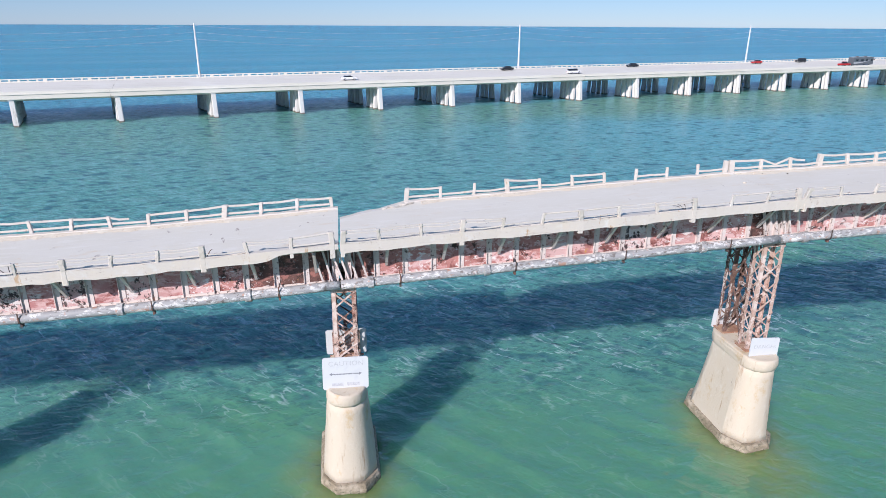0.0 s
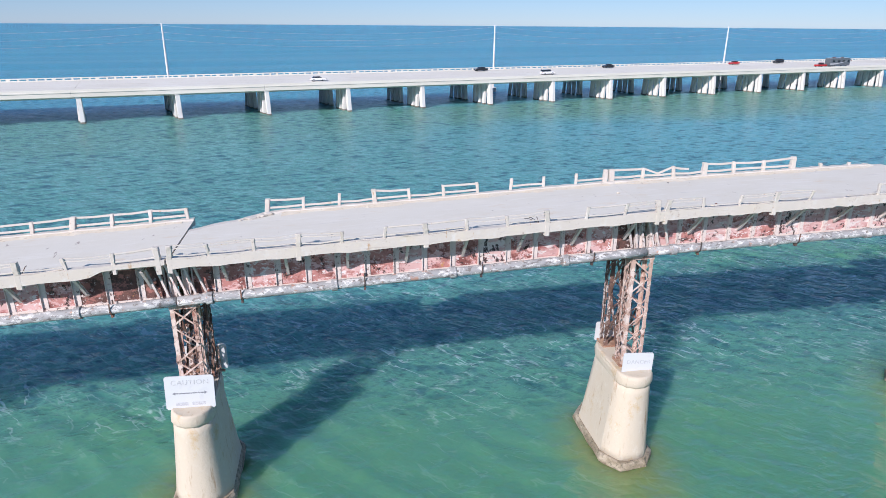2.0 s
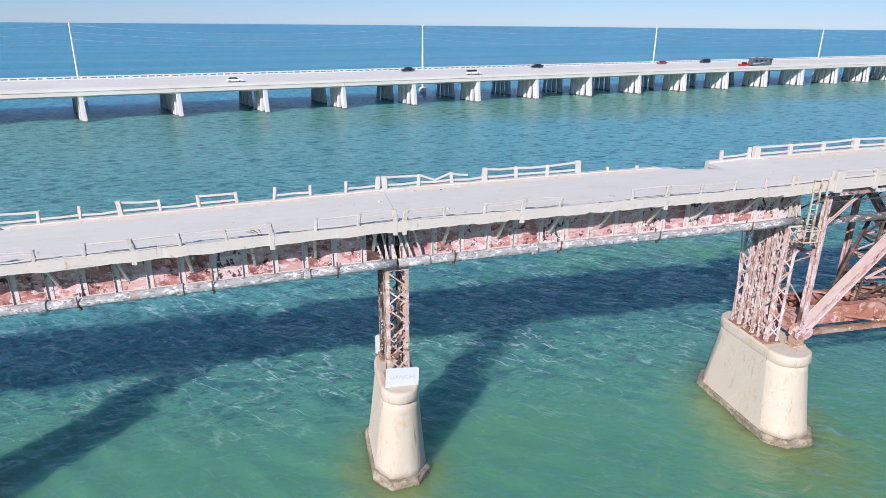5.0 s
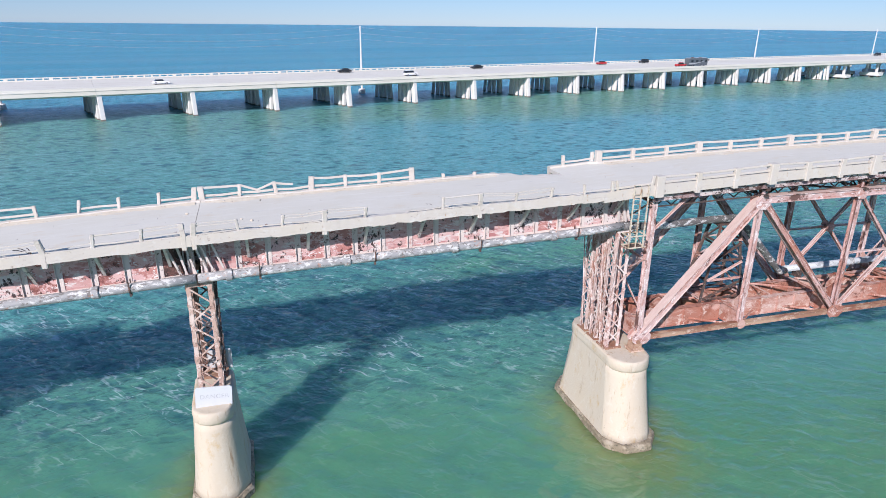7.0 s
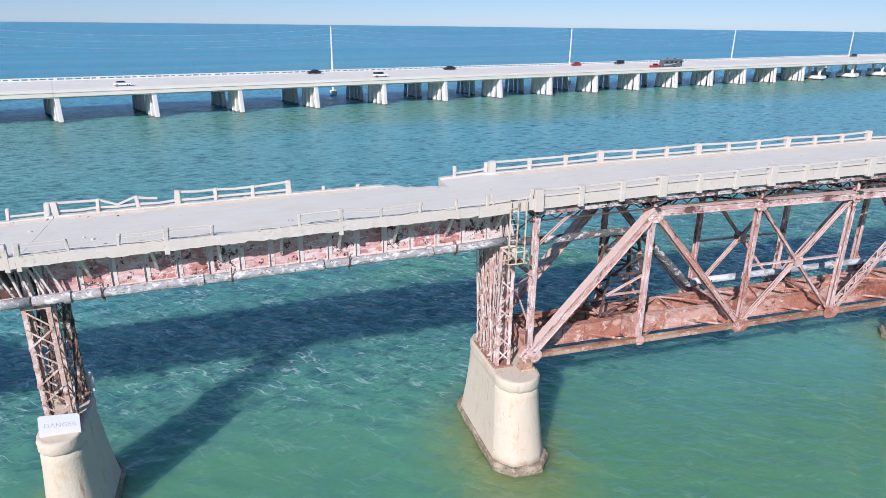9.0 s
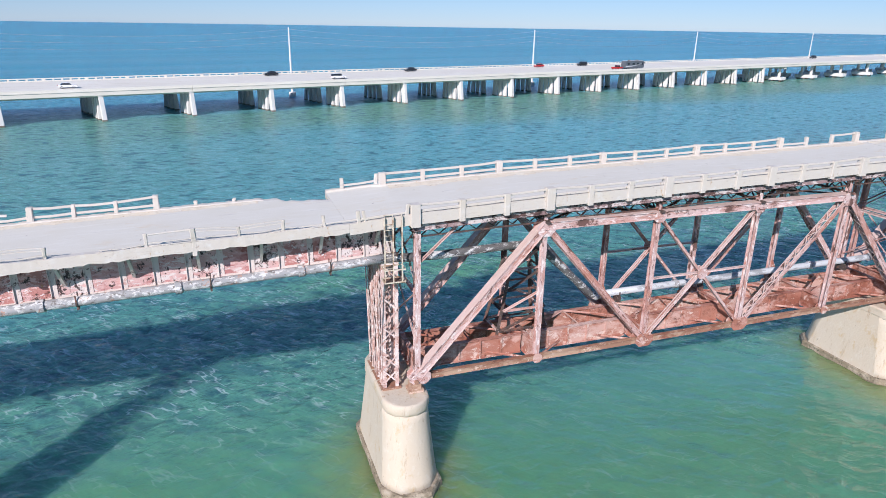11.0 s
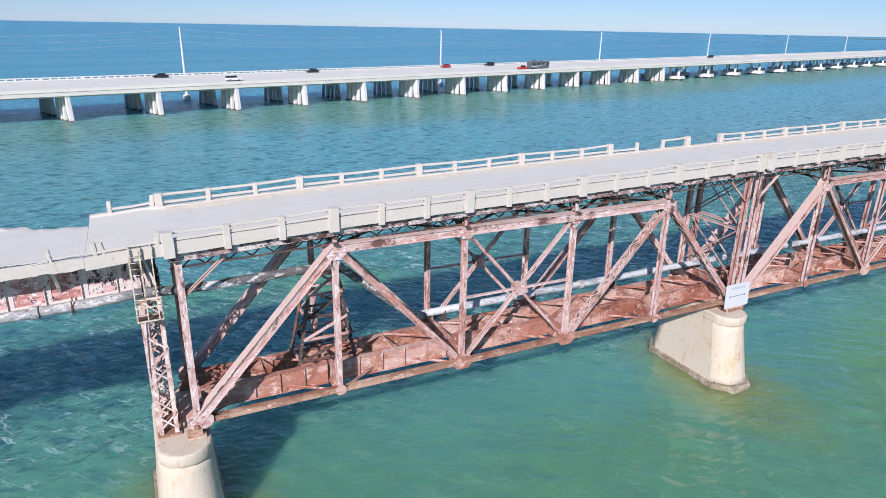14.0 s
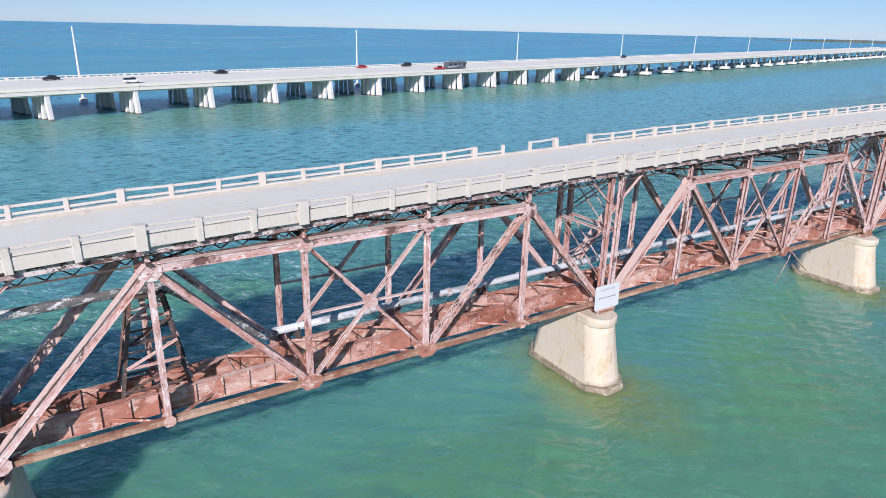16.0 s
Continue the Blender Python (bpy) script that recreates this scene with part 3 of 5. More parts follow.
def pier(cx, wide, label):
    t = thing("bridge_pier", label, "bridge pier", "piers of the old bridge")
    foot_a, base_a, top_a = (1.85, 1.72, 1.37) if wide else (1.65, 1.52, 1.07)
    y0, y1 = (26.55, 35.75) if wide else (28.15, 34.75)
    by0, by1 = (26.85, 35.45) if wide else (28.42, 34.45)
    ty0, ty1 = (27.62, 34.7) if wide else (28.45, 33.45)
    top = 5.75 if wide else 6.0
    chip = random.Random(int(cx * 10))
    bm = bmesh.new()
    rings = []
    for z, g in ((-3, 0.0), (-0.1, 0.02), (0.16, 0.03), (0.40, 0.0), (0.50, -0.09)):
        rings.append(pier_ring(cx, foot_a + g, y0 - g, y1 + g, 1.12, z, 0.12))
    for ring in rings[2:]:
        for p in ring:
            p += Vector((chip.uniform(-0.04, 0.04), chip.uniform(-0.05, 0.05), chip.uniform(-0.07, 0.03)))
    loft(bm, rings)
    part("footing", bm, TIDE, t, "dark tide-stained concrete footing at the waterline")
    bm = bmesh.new()
    rings = []
    for i in range(10):
        f = i / 9
        g = f ** 0.85
        rings.append(pier_ring(cx, base_a + (top_a - base_a) * g, by0 + (ty0 + 0.16 - by0) * g, by1 + (ty1 - 0.16 - by1) * g,
                               1.2 + (top_a * 0.95 - 1.2) * g, 0.36 + (top - 1.05) * f, 0.35 + 0.65 * f))
    loft(bm, rings)
    for f in bm.faces:
        f.smooth = len(f.verts) == 4 and f.calc_area() < 0.6
    part("shaft", bm, PIER, t)
    # rounded cap that stands proud of the shaft at both noses
    bm = bmesh.new()
    rings = []
    for z, g, e in ((top - 0.80, -0.02, -0.16), (top - 0.70, 0.0, -0.05), (top - 0.56, 0.01, 0.02), (top - 0.30, 0.01, 0.04), (top - 0.10, 0.0, 0.02), (top - 0.03, -0.03, 0.0), (top, -0.12, -0.10)):
        rings.append(pier_ring(cx, top_a + g, ty0 - e, ty1 + e, top_a * 0.95 + 0.05, z, 1.0))
    for ring in rings[1:]:
        for p in ring:
            p += Vector((chip.uniform(-0.025, 0.025), chip.uniform(-0.03, 0.03), chip.uniform(-0.03, 0.02)))
    loft(bm, rings)
    for f in bm.faces:
        f.smooth = len(f.verts) == 4 and f.calc_area() < 0.5
    part("coping", bm, PIER, t)
    return t


P1, P2, P3, P4, P5, P6 = -1.6, 22.75, 47.5, 87.0, 126.9, 166.8
for x in (-50.3, -25.95, P1, P2):
    pier(x, False, "tapered cream concrete pier standing in the sea")
for x in (P3, P4, P5, P6):
    pier(x, True, "broad weathered concrete pier standing in the sea")

# ---- deck slabs ----


def jag(x, amount, s=0):
    return amount * noise.noise((x * 0.9, s, 0)) + amount * 0.5 * noise.noise((x * 2.7, s, 5))


def deck(name, x0, x1, near, far, label, fascia=0.34, curb=lambda x: 1.0, step=0.55, seed=1):
    """A reinforced slab with an edge beam and a kerb on each side; near and far give the edges along x."""
    r = random.Random(seed)
    bm = bmesh.new()
    rings = []
    n = max(2, int((x1 - x0) / step))
    for i in range(n + 1):
        x = x0 + (x1 - x0) * i / n
        z = dz(x)
        ya, yb = near(x), far(x) + r.uniform(-0.05, 0.05)
        k = curb(x)
        a, b = r.uniform(-0.015, 0.015), r.uniform(-0.02, 0.02)
        low = (0.08 if -4.4 < x < -1.6 else fascia) + (jag(x, 0.05, seed) + r.uniform(-0.04, 0.03) if fascia < 0.4 else r.uniform(-0.012, 0.012))
        low = max(low, 0.05)
        prof = [(ya, -low), (ya, 0.16 + a), (ya + 0.32, 0.16 + a), (ya + 0.38, 0.0), (yb - 0.40, 0.0), (yb - 0.34, 0.10 * k + b), (yb, 0.10 * k + b),
                (yb, -0.2 - (fascia - 0.22) * k), (yb - 0.32, -0.2 - (fascia - 0.22) * k), (yb - 0.36, -0.24), (ya + 0.42, -0.24), (ya + 0.36, -max(low, 0.23))]
        rings.append([Vector((x, y, z + h)) for y, h in prof])
    rows = loft(bm, rings)
    count = len(rows[0])
    bm.verts.index_update()
    for f in bm.faces:
        f.material_index = 0 if len(f.verts) == 4 and {v.index % count for v in f.verts} <= {3, 4} else 1
    ob = link_mesh(name, bm, CONCRETE)
    ob.data.materials.append(CURB)
    return tagged(ob, label, "bridge deck", "slabs of the old roadway")


def far_a(x):
    return FAR_Y + jag(x, 0.08, 1)


def far_b(x):
    return min(FAR_Y, curve_at([(-1.5, 33.45), (-0.3, 34.2), (1.0, 34.8), (2.0, 35.35), (3, 35.5)], x)) + jag(x, 0.22 if x < 2.2 else 0.08, 2)


def far_c(x):
    return min(FAR_Y, curve_at([(40.6, 35.5), (41.75, 35.42), (41.9, 34.65), (43.2, 34.35), (44.5, 33.95)], x)) + jag(x, 0.1, 3)


def near_edge(x):
    return NEAR_Y + jag(x, 0.03, 9)


SLAB_LABEL = "sun-bleached cracked concrete slab of the abandoned roadway"
deck("deck_slab", -50.3, -25.95, near_edge, far_a, SLAB_LABEL, seed=11)
deck("deck_slab", -25.9, -1.62, near_edge, far_a, SLAB_LABEL, seed=12)
deck("deck_slab", -1.52, 22.84, near_edge, far_b, "bleached roadway slab with its far kerb broken away", seed=13, curb=lambda x: 0.0 if x < 2.2 else 1.0)
deck("deck_slab", 22.86, 44.5, near_edge, far_c, "bleached roadway slab with a broken far edge", seed=14, step=0.24, curb=lambda x: 0.0 if x > 40.8 else 1.0)
deck("deck_slab", 44.51, 87.5, lambda x: NEAR_Y, lambda x: FAR_Y + (0.35 if x < 47.6 else 0.05), "bleached roadway slab carried over the truss", fascia=0.44, seed=15)
deck("deck_slab", 87.56, 127.4, lambda x: NEAR_Y, lambda x: FAR_Y + 0.05, "bleached roadway slab carried over the truss", fascia=0.44, seed=16)
deck("deck_slab", 127.46, 168, lambda x: NEAR_Y, lambda x: FAR_Y + 0.05, "bleached roadway slab carried over the truss", fascia=0.44, seed=17)



def kerb_sand(x0, x1, edge, side, seed, wide=0.5):
    """A drift of grit against the kerb; side 1 for the far kerb, -1 for the near one."""
    r = random.Random(seed)
    bm = bmesh.new()
    rings = []
    n = int((x1 - x0) / 0.3)
    for i in range(n + 1):
        x = x0 + (x1 - x0) * i / n
        y = edge(x)
        w = max(0.1, wide * (1 + 0.9 * noise.noise((x * 0.5, seed, 0)) + 0.5 * noise.noise((x * 1.9, seed, 4))) + r.uniform(-0.08, 0.08))
        z = dz(x)
        k = 0.03 * (w / wide)
        rings.append([Vector((x, y - side * (0.38 + w), z + 0.004)), Vector((x, y - side * (0.38 + w * 0.5), z + 0.012 + k * r.uniform(0.4, 1))),
                      Vector((x, y - side * 0.40, z + 0.02 + k)), Vector((x, y - side * 0.385, z - 0.02))])
    loft(bm, rings)
    bmesh.ops.recalc_face_normals(bm, faces=bm.faces[:])
    return tagged(link_mesh("sand_drift", bm, SAND), "strip of tan sand and grit along the kerb", "sand", "sand drifts along the kerb")


kerb_sand(-25.5, -2.2, far_a, 1, 1)
kerb_sand(3.2, 22.6, far_b, 1, 2)
kerb_sand(23.1, 40.5, far_c, 1, 3)
kerb_sand(48.2, 87.2, lambda x: FAR_Y + 0.05, 1, 4, 0.75)
kerb_sand(88.0, 127.0, lambda x: FAR_Y + 0.05, 1, 5, 0.75)

for k, (x0, x1) in enumerate(((-25.5, -2.2), (-1.0, 22.4), (23.3, 43.9), (48.2, 87.2), (88.0, 127.0))):
    kerb_sand(x0, x1, near_edge, -1, 20 + k, 0.3)

# ---- railings ----


def bent_bar(bm, outline, pts):
    """One bar swept through several points."""
    _, s, h = frame_axes(pts[0], pts[-1])
    return loft(bm, [[Vector(p) + s * u + h * v for u, v in outline] for p in pts])


def railing(xs, y, side, label, thick=0.2, thick_at=(), top_gone=(), mid_gone=(), post_gone=(), fallen=(), rail=0.10, seed=0, hang=0.42, rough=0.02, height=0.74, rod=0.0, dip=()):
    """Concrete posts that reach down over the edge beam, with two rails between them. side: -1 near, 1 far."""
    r = random.Random(seed)
    t = thing("railing", label, "railing", "railings of the old roadway")
    tops = []
    for i, x in enumerate(xs):
        z = dz(x)
        w = thick * (1.55 if i in thick_at else 1.0)
        h = height + (0.06 if i in thick_at else 0.0) + r.uniform(-rough, rough)
        if i in post_gone:
            h = r.uniform(0.12, 0.4)
        lean = Vector((r.uniform(-rough, rough), side * r.uniform(0, rough * 1.5), 0)) * 2
        bm = bmesh.new()
        p0 = Vector((x, y + side * 0.02, z - (hang if i in thick_at or thick > 0.3 else min(hang, 0.30))))
        p1 = Vector((x, y + side * 0.02, z + 0.15))
        p2 = p1 + Vector((0, 0, h - 0.15)) + lean
        outline = chamfered(w, w * 0.9, 0.025)
        levels = 4 if rough > 0.03 else 2
        rings = []
        for q in [p0] * (hang > 0) + [lerp(p1, p2, k / levels) for k in range(levels + 1)]:
            wob = 0.35 * rough
            rings.append([Vector((q[0] + u * r.uniform(1 - 2 * rough, 1 + rough) + r.uniform(-wob, wob), q[1] + v * r.uniform(1 - 2 * rough, 1 + rough), q[2] + r.uniform(-wob, wob))) for u, v in outline])
        loft(bm, rings)
        part("post", bm, CURB, t)
        tops.append((p1 + lean * 0.5 + Vector((0, 0, 0.08)), p2 - Vector((0, 0, 0.5 * rail + 0.03))))
    for i in range(len(xs) - 1):
        for kind, level, gone in (("mid_rail", 0, mid_gone), ("top_rail", 1, top_gone)):
            if i in gone or (i in post_gone and level) or (i + 1 in post_gone and level):
                continue
            a, b = tops[i][level], tops[i + 1][level]
            if level == 0:
                a, b = lerp(a, tops[i][1], 0.12), lerp(b, tops[i + 1][1], 0.12)
            if i in fallen and level:
                b = lerp(a, Vector(tops[i + 1][0]) + Vector((0, side * 0.1, 0.1)), 0.55)
            a, b = Vector(a), Vector(b)
            inset = (b - a).normalized() * (thick * 0.48)
            sag = Vector((0, side * r.uniform(-rough, rough), r.uniform(-1.2 * rough, rough * 0.4)))
            m = (a + b) / 2 + sag
            if i in dip and level:
                m.z -= 0.34
            if rod and r.random() < rod:
                for k in range(2):
                    drop = Vector((0, r.uniform(-0.02, 0.02), 0.04 - 0.14 * k))
                    end = drop + Vector((0, r.uniform(-0.03, 0.03), r.uniform(-0.05, 0.05)))
                    bm = bmesh.new()
                    bent_bar(bm, rect(0.045, 0.045), (a + inset + drop, m + (drop + end) / 2, b - inset + end))
                    part("rod", bm, CURB, t)
                continue
            bm = bmesh.new()
            bent_bar(bm, chamfered(rail, rail * 1.25, 0.015), (a + inset, m, b - inset))
            part(kind, bm, CURB, t)
    return t


G = 24.4 / 12
A0, B0, C0, T0 = -25.9, -1.5, 22.85, 47.95
rail_label = "broken whitish concrete railing with rusted rods"
railing([A0 - 0.28 + G * i for i in range(12)] + [-1.9], NEAR_Y + 0.12, -1, rail_label, thick=0.17, thick_at=(2, 6, 9, 12), top_gone=(9,), mid_gone=(10,), rail=0.07, seed=21, rough=0.05, rod=0.7, hang=0.52)
railing([A0 - 0.40 + G * i for i in range(12)] + [-1.95], FAR_Y - 0.15, 1, rail_label, thick=0.19, thick_at=(3, 9), fallen=(6,), rail=0.09, seed=22, rough=0.05)
railing([B0 + 0.1] + [B0 - 0.18 + G * i for i in range(1, 12)] + [22.5], NEAR_Y + 0.12, -1, rail_label, thick=0.16, thick_at=(0, 3, 6, 9, 12), top_gone=(4, 9), mid_gone=(7,), rail=0.06, seed=23, rough=0.05, rod=0.7, hang=0.52)
railing([B0 - 0.2 + G * i for i in range(2, 12)] + [22.5], FAR_Y - 0.15, 1, rail_label, thick=0.17, thick_at=(0, 3, 10), top_gone=(1, 2, 4, 6, 7, 8, 9), mid_gone=(6, 8), fallen=(), rail=0.09, seed=24, rough=0.05)
railing([C0 + 0.1 + G * i for i in range(12)], NEAR_Y + 0.12, -1, rail_label, thick=0.15, thick_at=(0, 3, 7), top_gone=(1, 5, 9, 10), mid_gone=(4,), rail=0.06, seed=25, rough=0.05, rod=0.8, post_gone=(5,), hang=0.52)
railing([C0 + 0.1 + G * i for i in range(9)], FAR_Y - 0.15, 1, "damaged whitish concrete railing with fallen rails", thick=0.2, thick_at=(0, 3, 6), top_gone=(6, 7), mid_gone=(6, 7), fallen=(2,), dip=(1,), post_gone=(7, 8), rail=0.1, seed=26, rough=0.05)
truss_rail = "sturdy whitish concrete railing with two bars"
for k, (a, n) in enumerate(((T0, 16), (88.0, 16), (127.8, 16))):
    xs = [a + 2.6 * i for i in range(n)]
    railing(xs, NEAR_Y + 0.10, -1, truss_rail, thick=0.34, thick_at=(0, 3, 6, 9, 12, 15), rail=0.105, seed=31 + k, rough=0.015, hang=0.55, height=0.64)
    gone = (12, 13) if k == 0 else ()
    railing(xs if k != 1 else xs[1:], FAR_Y - 0.12, 1, truss_rail, thick=0.26, thick_at=(0, 3, 6, 9, 12, 15), rail=0.11, seed=41 + k, rough=0.015, hang=0.42, height=0.76,
            top_gone=gone, mid_gone=(13, 14) if k == 0 else ())
railing([45.5, 47.6], FAR_Y + 0.15, 1, "leaning concrete railing stub with one bar", thick=0.22, top_gone=(0,), seed=51, rough=0.03, hang=0.4)
railing([45.0, 47.5], NEAR_Y + 0.12, -1, "stubby concrete posts beside the deck joint", thick=0.2, top_gone=(0,), mid_gone=(), seed=52, rough=0.03)

# ---- plate girder spans ----


def girder_span(x0, x1, seed, shift=0.0):
    r = random.Random(seed)
    t = thing("girder_span", "rusted steel plate girders with peeling white and pink paint", "girder span", "girder spans of the old bridge")
    n = 16
    top, low = 0.36, 2.5
    xs = [x0 + 0.18 + shift + (x1 - x0 - 0.36) * i / n for i in range(n + 1)]
    xs[0], xs[n] = x0 + 0.18, x1 - 0.18
    for side, y in enumerate(GIRDER_Y):
        d = -1 if side == 0 else 1
        for i in range(n):
            a, b = xs[i], xs[i + 1]
            bm = bmesh.new()
            v = [bm.verts.new(c) for c in ((a, y, dz(a) - low), (b, y, dz(b) - low), (b, y, dz(b) - top), (a, y, dz(a) - top))]
            f = bm.faces.new(v)
            bmesh.ops.recalc_face_normals(bm, faces=[f])
            q = bmesh.ops.extrude_face_region(bm, geom=[f])
            for e in q["geom"]:
                if isinstance(e, bmesh.types.BMVert):
                    e.co.y += 0.02
            bmesh.ops.recalc_face_normals(bm, faces=bm.faces[:])
            burnt = r.random() < (0.8 if -9 < a < 23 else 0.2)
            part("web_panel", bm, GIRDER_BLACK if -7.0 < a < -0.9 or 19.0 < a < 22.8 and i % 2 else GIRDER_BURNT if burnt else GIRDER, t)
        for i, x in enumerate(xs):
            bm = bmesh.new()
            lo, hi = (x, y, dz(x) - low + 0.05), (x, y, dz(x) - top - 0.05)
            prism(bm, rect(0.03, 0.12, 0.12, -0.065 if d < 0 else 0.075), lo, hi, (0, 1, 0))
            prism(bm, rect(0.30, 0.03, 0, -0.015 if d < 0 else 0.036), lo, hi, (0, 1, 0))
            part("stiffener", bm, STIFF, t)
        for e in (x0 + 0.06, x0 + 0.34, x0 + 0.52, x1 - 0.52, x1 - 0.34, x1 - 0.06):
            bm = bmesh.new()
            prism(bm, rect(0.05, 0.3, 0, 0.01), (e, y, dz(e) - low + 0.05), (e, y, dz(e) - top - 0.05), (0, 1, 0))
            part("end_stiffener", bm, STIFF, t)
        for name, off in (("top_flange", top + 0.02), ("bottom_flange", low)):
            bm = bmesh.new()
            bar(bm, (x0 + 0.1, y + 0.01, dz(x0) - off), (x1 - 0.1, y + 0.01, dz(x1) - off), 0.44, 0.07)
            for s in (-1, 1):
                bar(bm, (x0 + 0.1, y + 0.01 + s * 0.03, dz(x0) - off + (0.09 if off > 1 else -0.09)), (x1 - 0.1, y + 0.01 + s * 0.03, dz(x1) - off + (0.09 if off > 1 else -0.09)), 0.025, 0.14)
            part(name, bm, STIFF, t)
        for i in range(1, n, 2):
            x = xs[i] + 0.5
            bm = bmesh.new()
            yo = NEAR_Y + 0.45 if side == 0 else FAR_Y - 0.45
            prism(bm, i_section(0.14, 0.16, 0.025), (x, yo, dz(x) - 0.40), (x, y + d * 0.06, dz(x) - 1.75))
            part("bracket", bm, STIFF, t)
            bm = bmesh.new()
            prism(bm, i_section(0.12, 0.14, 0.025), (x, yo - d * 0.0, dz(x) - 0.45), (x, y + d * 0.1, dz(x) - 0.45))
            part("bracket_arm", bm, STIFF, t)
    # loose pale struts leaning in the gaps at the ends
    y = GIRDER_Y[0] - 0.3
    for e, s in ((x0, 1), (x1, -1)):
        for k in range(3):
            xa = e + s * (0.1 + 0.42 * k + r.uniform(-0.1, 0.1))
            bm = bmesh.new()
            prism(bm, i_section(0.10, 0.12, 0.025), (xa - r.uniform(0.15, 0.5), y - 0.12 * k, dz(xa) - 0.42), (xa + r.uniform(0.0, 0.3), y + 0.06, dz(xa) - 2.3), (0, 1, 0))
            part("leaning_strut", bm, STIFF, t)
    for i in range(0, n + 1, 4):
        x = xs[i]
        for a, b in (((GIRDER_Y[0] + 0.1, 0.75), (GIRDER_Y[1] - 0.1, 2.2)), ((GIRDER_Y[1] - 0.1, 0.75), (GIRDER_Y[0] + 0.1, 2.2))):
            bm = bmesh.new()
            prism(bm, angle_section(0.1), (x, a[0], dz(x) - a[1]), (x, b[0], dz(x) - b[1]))
            part("cross_brace", bm, DARK, t)
    return t


girder_span(-50.2, -26.0, 1)
girder_span(-25.8, -1.65, 2)
girder_span(-1.4, 22.72, 3)
girder_span(22.92, 47.15, 4, 0.2)

# ---- steel bents on the piers ----


def laced_column(t, x0, x1, y0, y1, z0, z1, step, seed, material=BENT):
    """Four corner angles with zigzag lacing on each face, a cap and a base plate."""
    r = random.Random(seed)
    corners = [(x0, y0, 1, 1), (x1, y0, -1, 1), (x1, y1, -1, -1), (x0, y1, 1, -1)]
    for x, y, fx, fy in corners:
        bm = bmesh.new()
        box(bm, (min(x, x + fx * 0.21), min(y, y + fy * 0.03), z0), (max(x, x + fx * 0.21), max(y, y + fy * 0.03), z1))
        box(bm, (min(x, x + fx * 0.03), min(y + fy * 0.03, y + fy * 0.17), z0), (max(x, x + fx * 0.03), max(y + fy * 0.03, y + fy * 0.17), z1))
        part("leg", bm, material, t)
    n = max(2, round((z1 - z0 - 0.5) / step))
    for (xa, ya, *_), (xb, yb, *_) in zip(corners, corners[1:] + corners[:1]):
        out = Vector((ya - yb, xb - xa, 0)).normalized() * -0.015
        for i in range(n):
            za, zb = z0 + 0.25 + (z1 - z0 - 0.5) * i / n, z0 + 0.25 + (z1 - z0 - 0.5) * (i + 1) / n
            for flip in (0, 1):
                if r.random() < (0.55 if flip else 0.06):
                    continue
                p, q = ((xa, ya), (xb, yb)) if (i + flip) % 2 == 0 else ((xb, yb), (xa, ya))
                bm = bmesh.new()
                o = out * (1 + flip)
                bar(bm, Vector((*p, za + r.uniform(-0.06, 0.06))) + o, Vector((*q, zb + r.uniform(-0.06, 0.06))) + o, 0.085, 0.02, up=out)
                part("lacing_bar", bm, material, t)
    bm = bmesh.new()
    box(bm, (x0 - 0.08, y0 - 0.08, z1), (x1 + 0.08, y1 + 0.08, z1 + 0.1))
    box(bm, (x0 - 0.03, y0 - 0.03, z1 - 0.28), (x1 + 0.03, y0 - 0.005, z1))
    box(bm, (x0 - 0.03, y1 + 0.005, z1 - 0.28), (x1 + 0.03, y1 + 0.03, z1))
    part("cap_plate", bm, material, t)
    bm = bmesh.new()
    box(bm, (x0 - 0.12, y0 - 0.12, z0 - 0.1), (x1 + 0.12, y1 + 0.12, z0))
    part("base_plate", bm, CHORD, t)


def bent(cx, z0, half, seed):
    t = thing("steel_bent", "rusty laced steel columns standing on a concrete pier", "steel bent", "bents of the old bridge")
    z1 = dz(cx) - 2.72
    laced_column(t, cx - half, cx + half, 29.9, 30.75, z0 + 0.1, z1, 1.0, seed)
    laced_column(t, cx - half, cx + half, 32.3, 33.15, z0 + 0.1, z1, 1.0, seed + 1, BENT_SHADED)
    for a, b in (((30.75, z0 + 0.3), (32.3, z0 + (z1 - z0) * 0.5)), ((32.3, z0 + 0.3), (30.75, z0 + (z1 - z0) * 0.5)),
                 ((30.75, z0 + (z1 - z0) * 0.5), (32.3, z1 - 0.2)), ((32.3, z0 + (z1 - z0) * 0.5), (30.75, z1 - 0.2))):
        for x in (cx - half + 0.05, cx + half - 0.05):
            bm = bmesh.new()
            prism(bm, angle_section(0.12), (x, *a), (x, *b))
            part("cross_brace", bm, BENT_SHADED, t)
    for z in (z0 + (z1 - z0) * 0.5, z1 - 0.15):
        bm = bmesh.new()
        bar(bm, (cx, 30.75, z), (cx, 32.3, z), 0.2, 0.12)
        part("strut", bm, BENT_SHADED, t)
    for y in GIRDER_Y:
        for s in (-1, 1):
            bm = bmesh.new()
            box(bm, (cx + s * 0.5 - 0.3, y - 0.25, z1 + 0.1), (cx + s * 0.5 + 0.3, y + 0.27, z1 + 0.2))
            part("bearing", bm, DARK, t, "dark steel bearing block")
    return t


for i, x in enumerate((-50.3, -25.95, P1 + 0.1, P2)):
    bent(x, 6.0, 0.62, 60 + 3 * i)


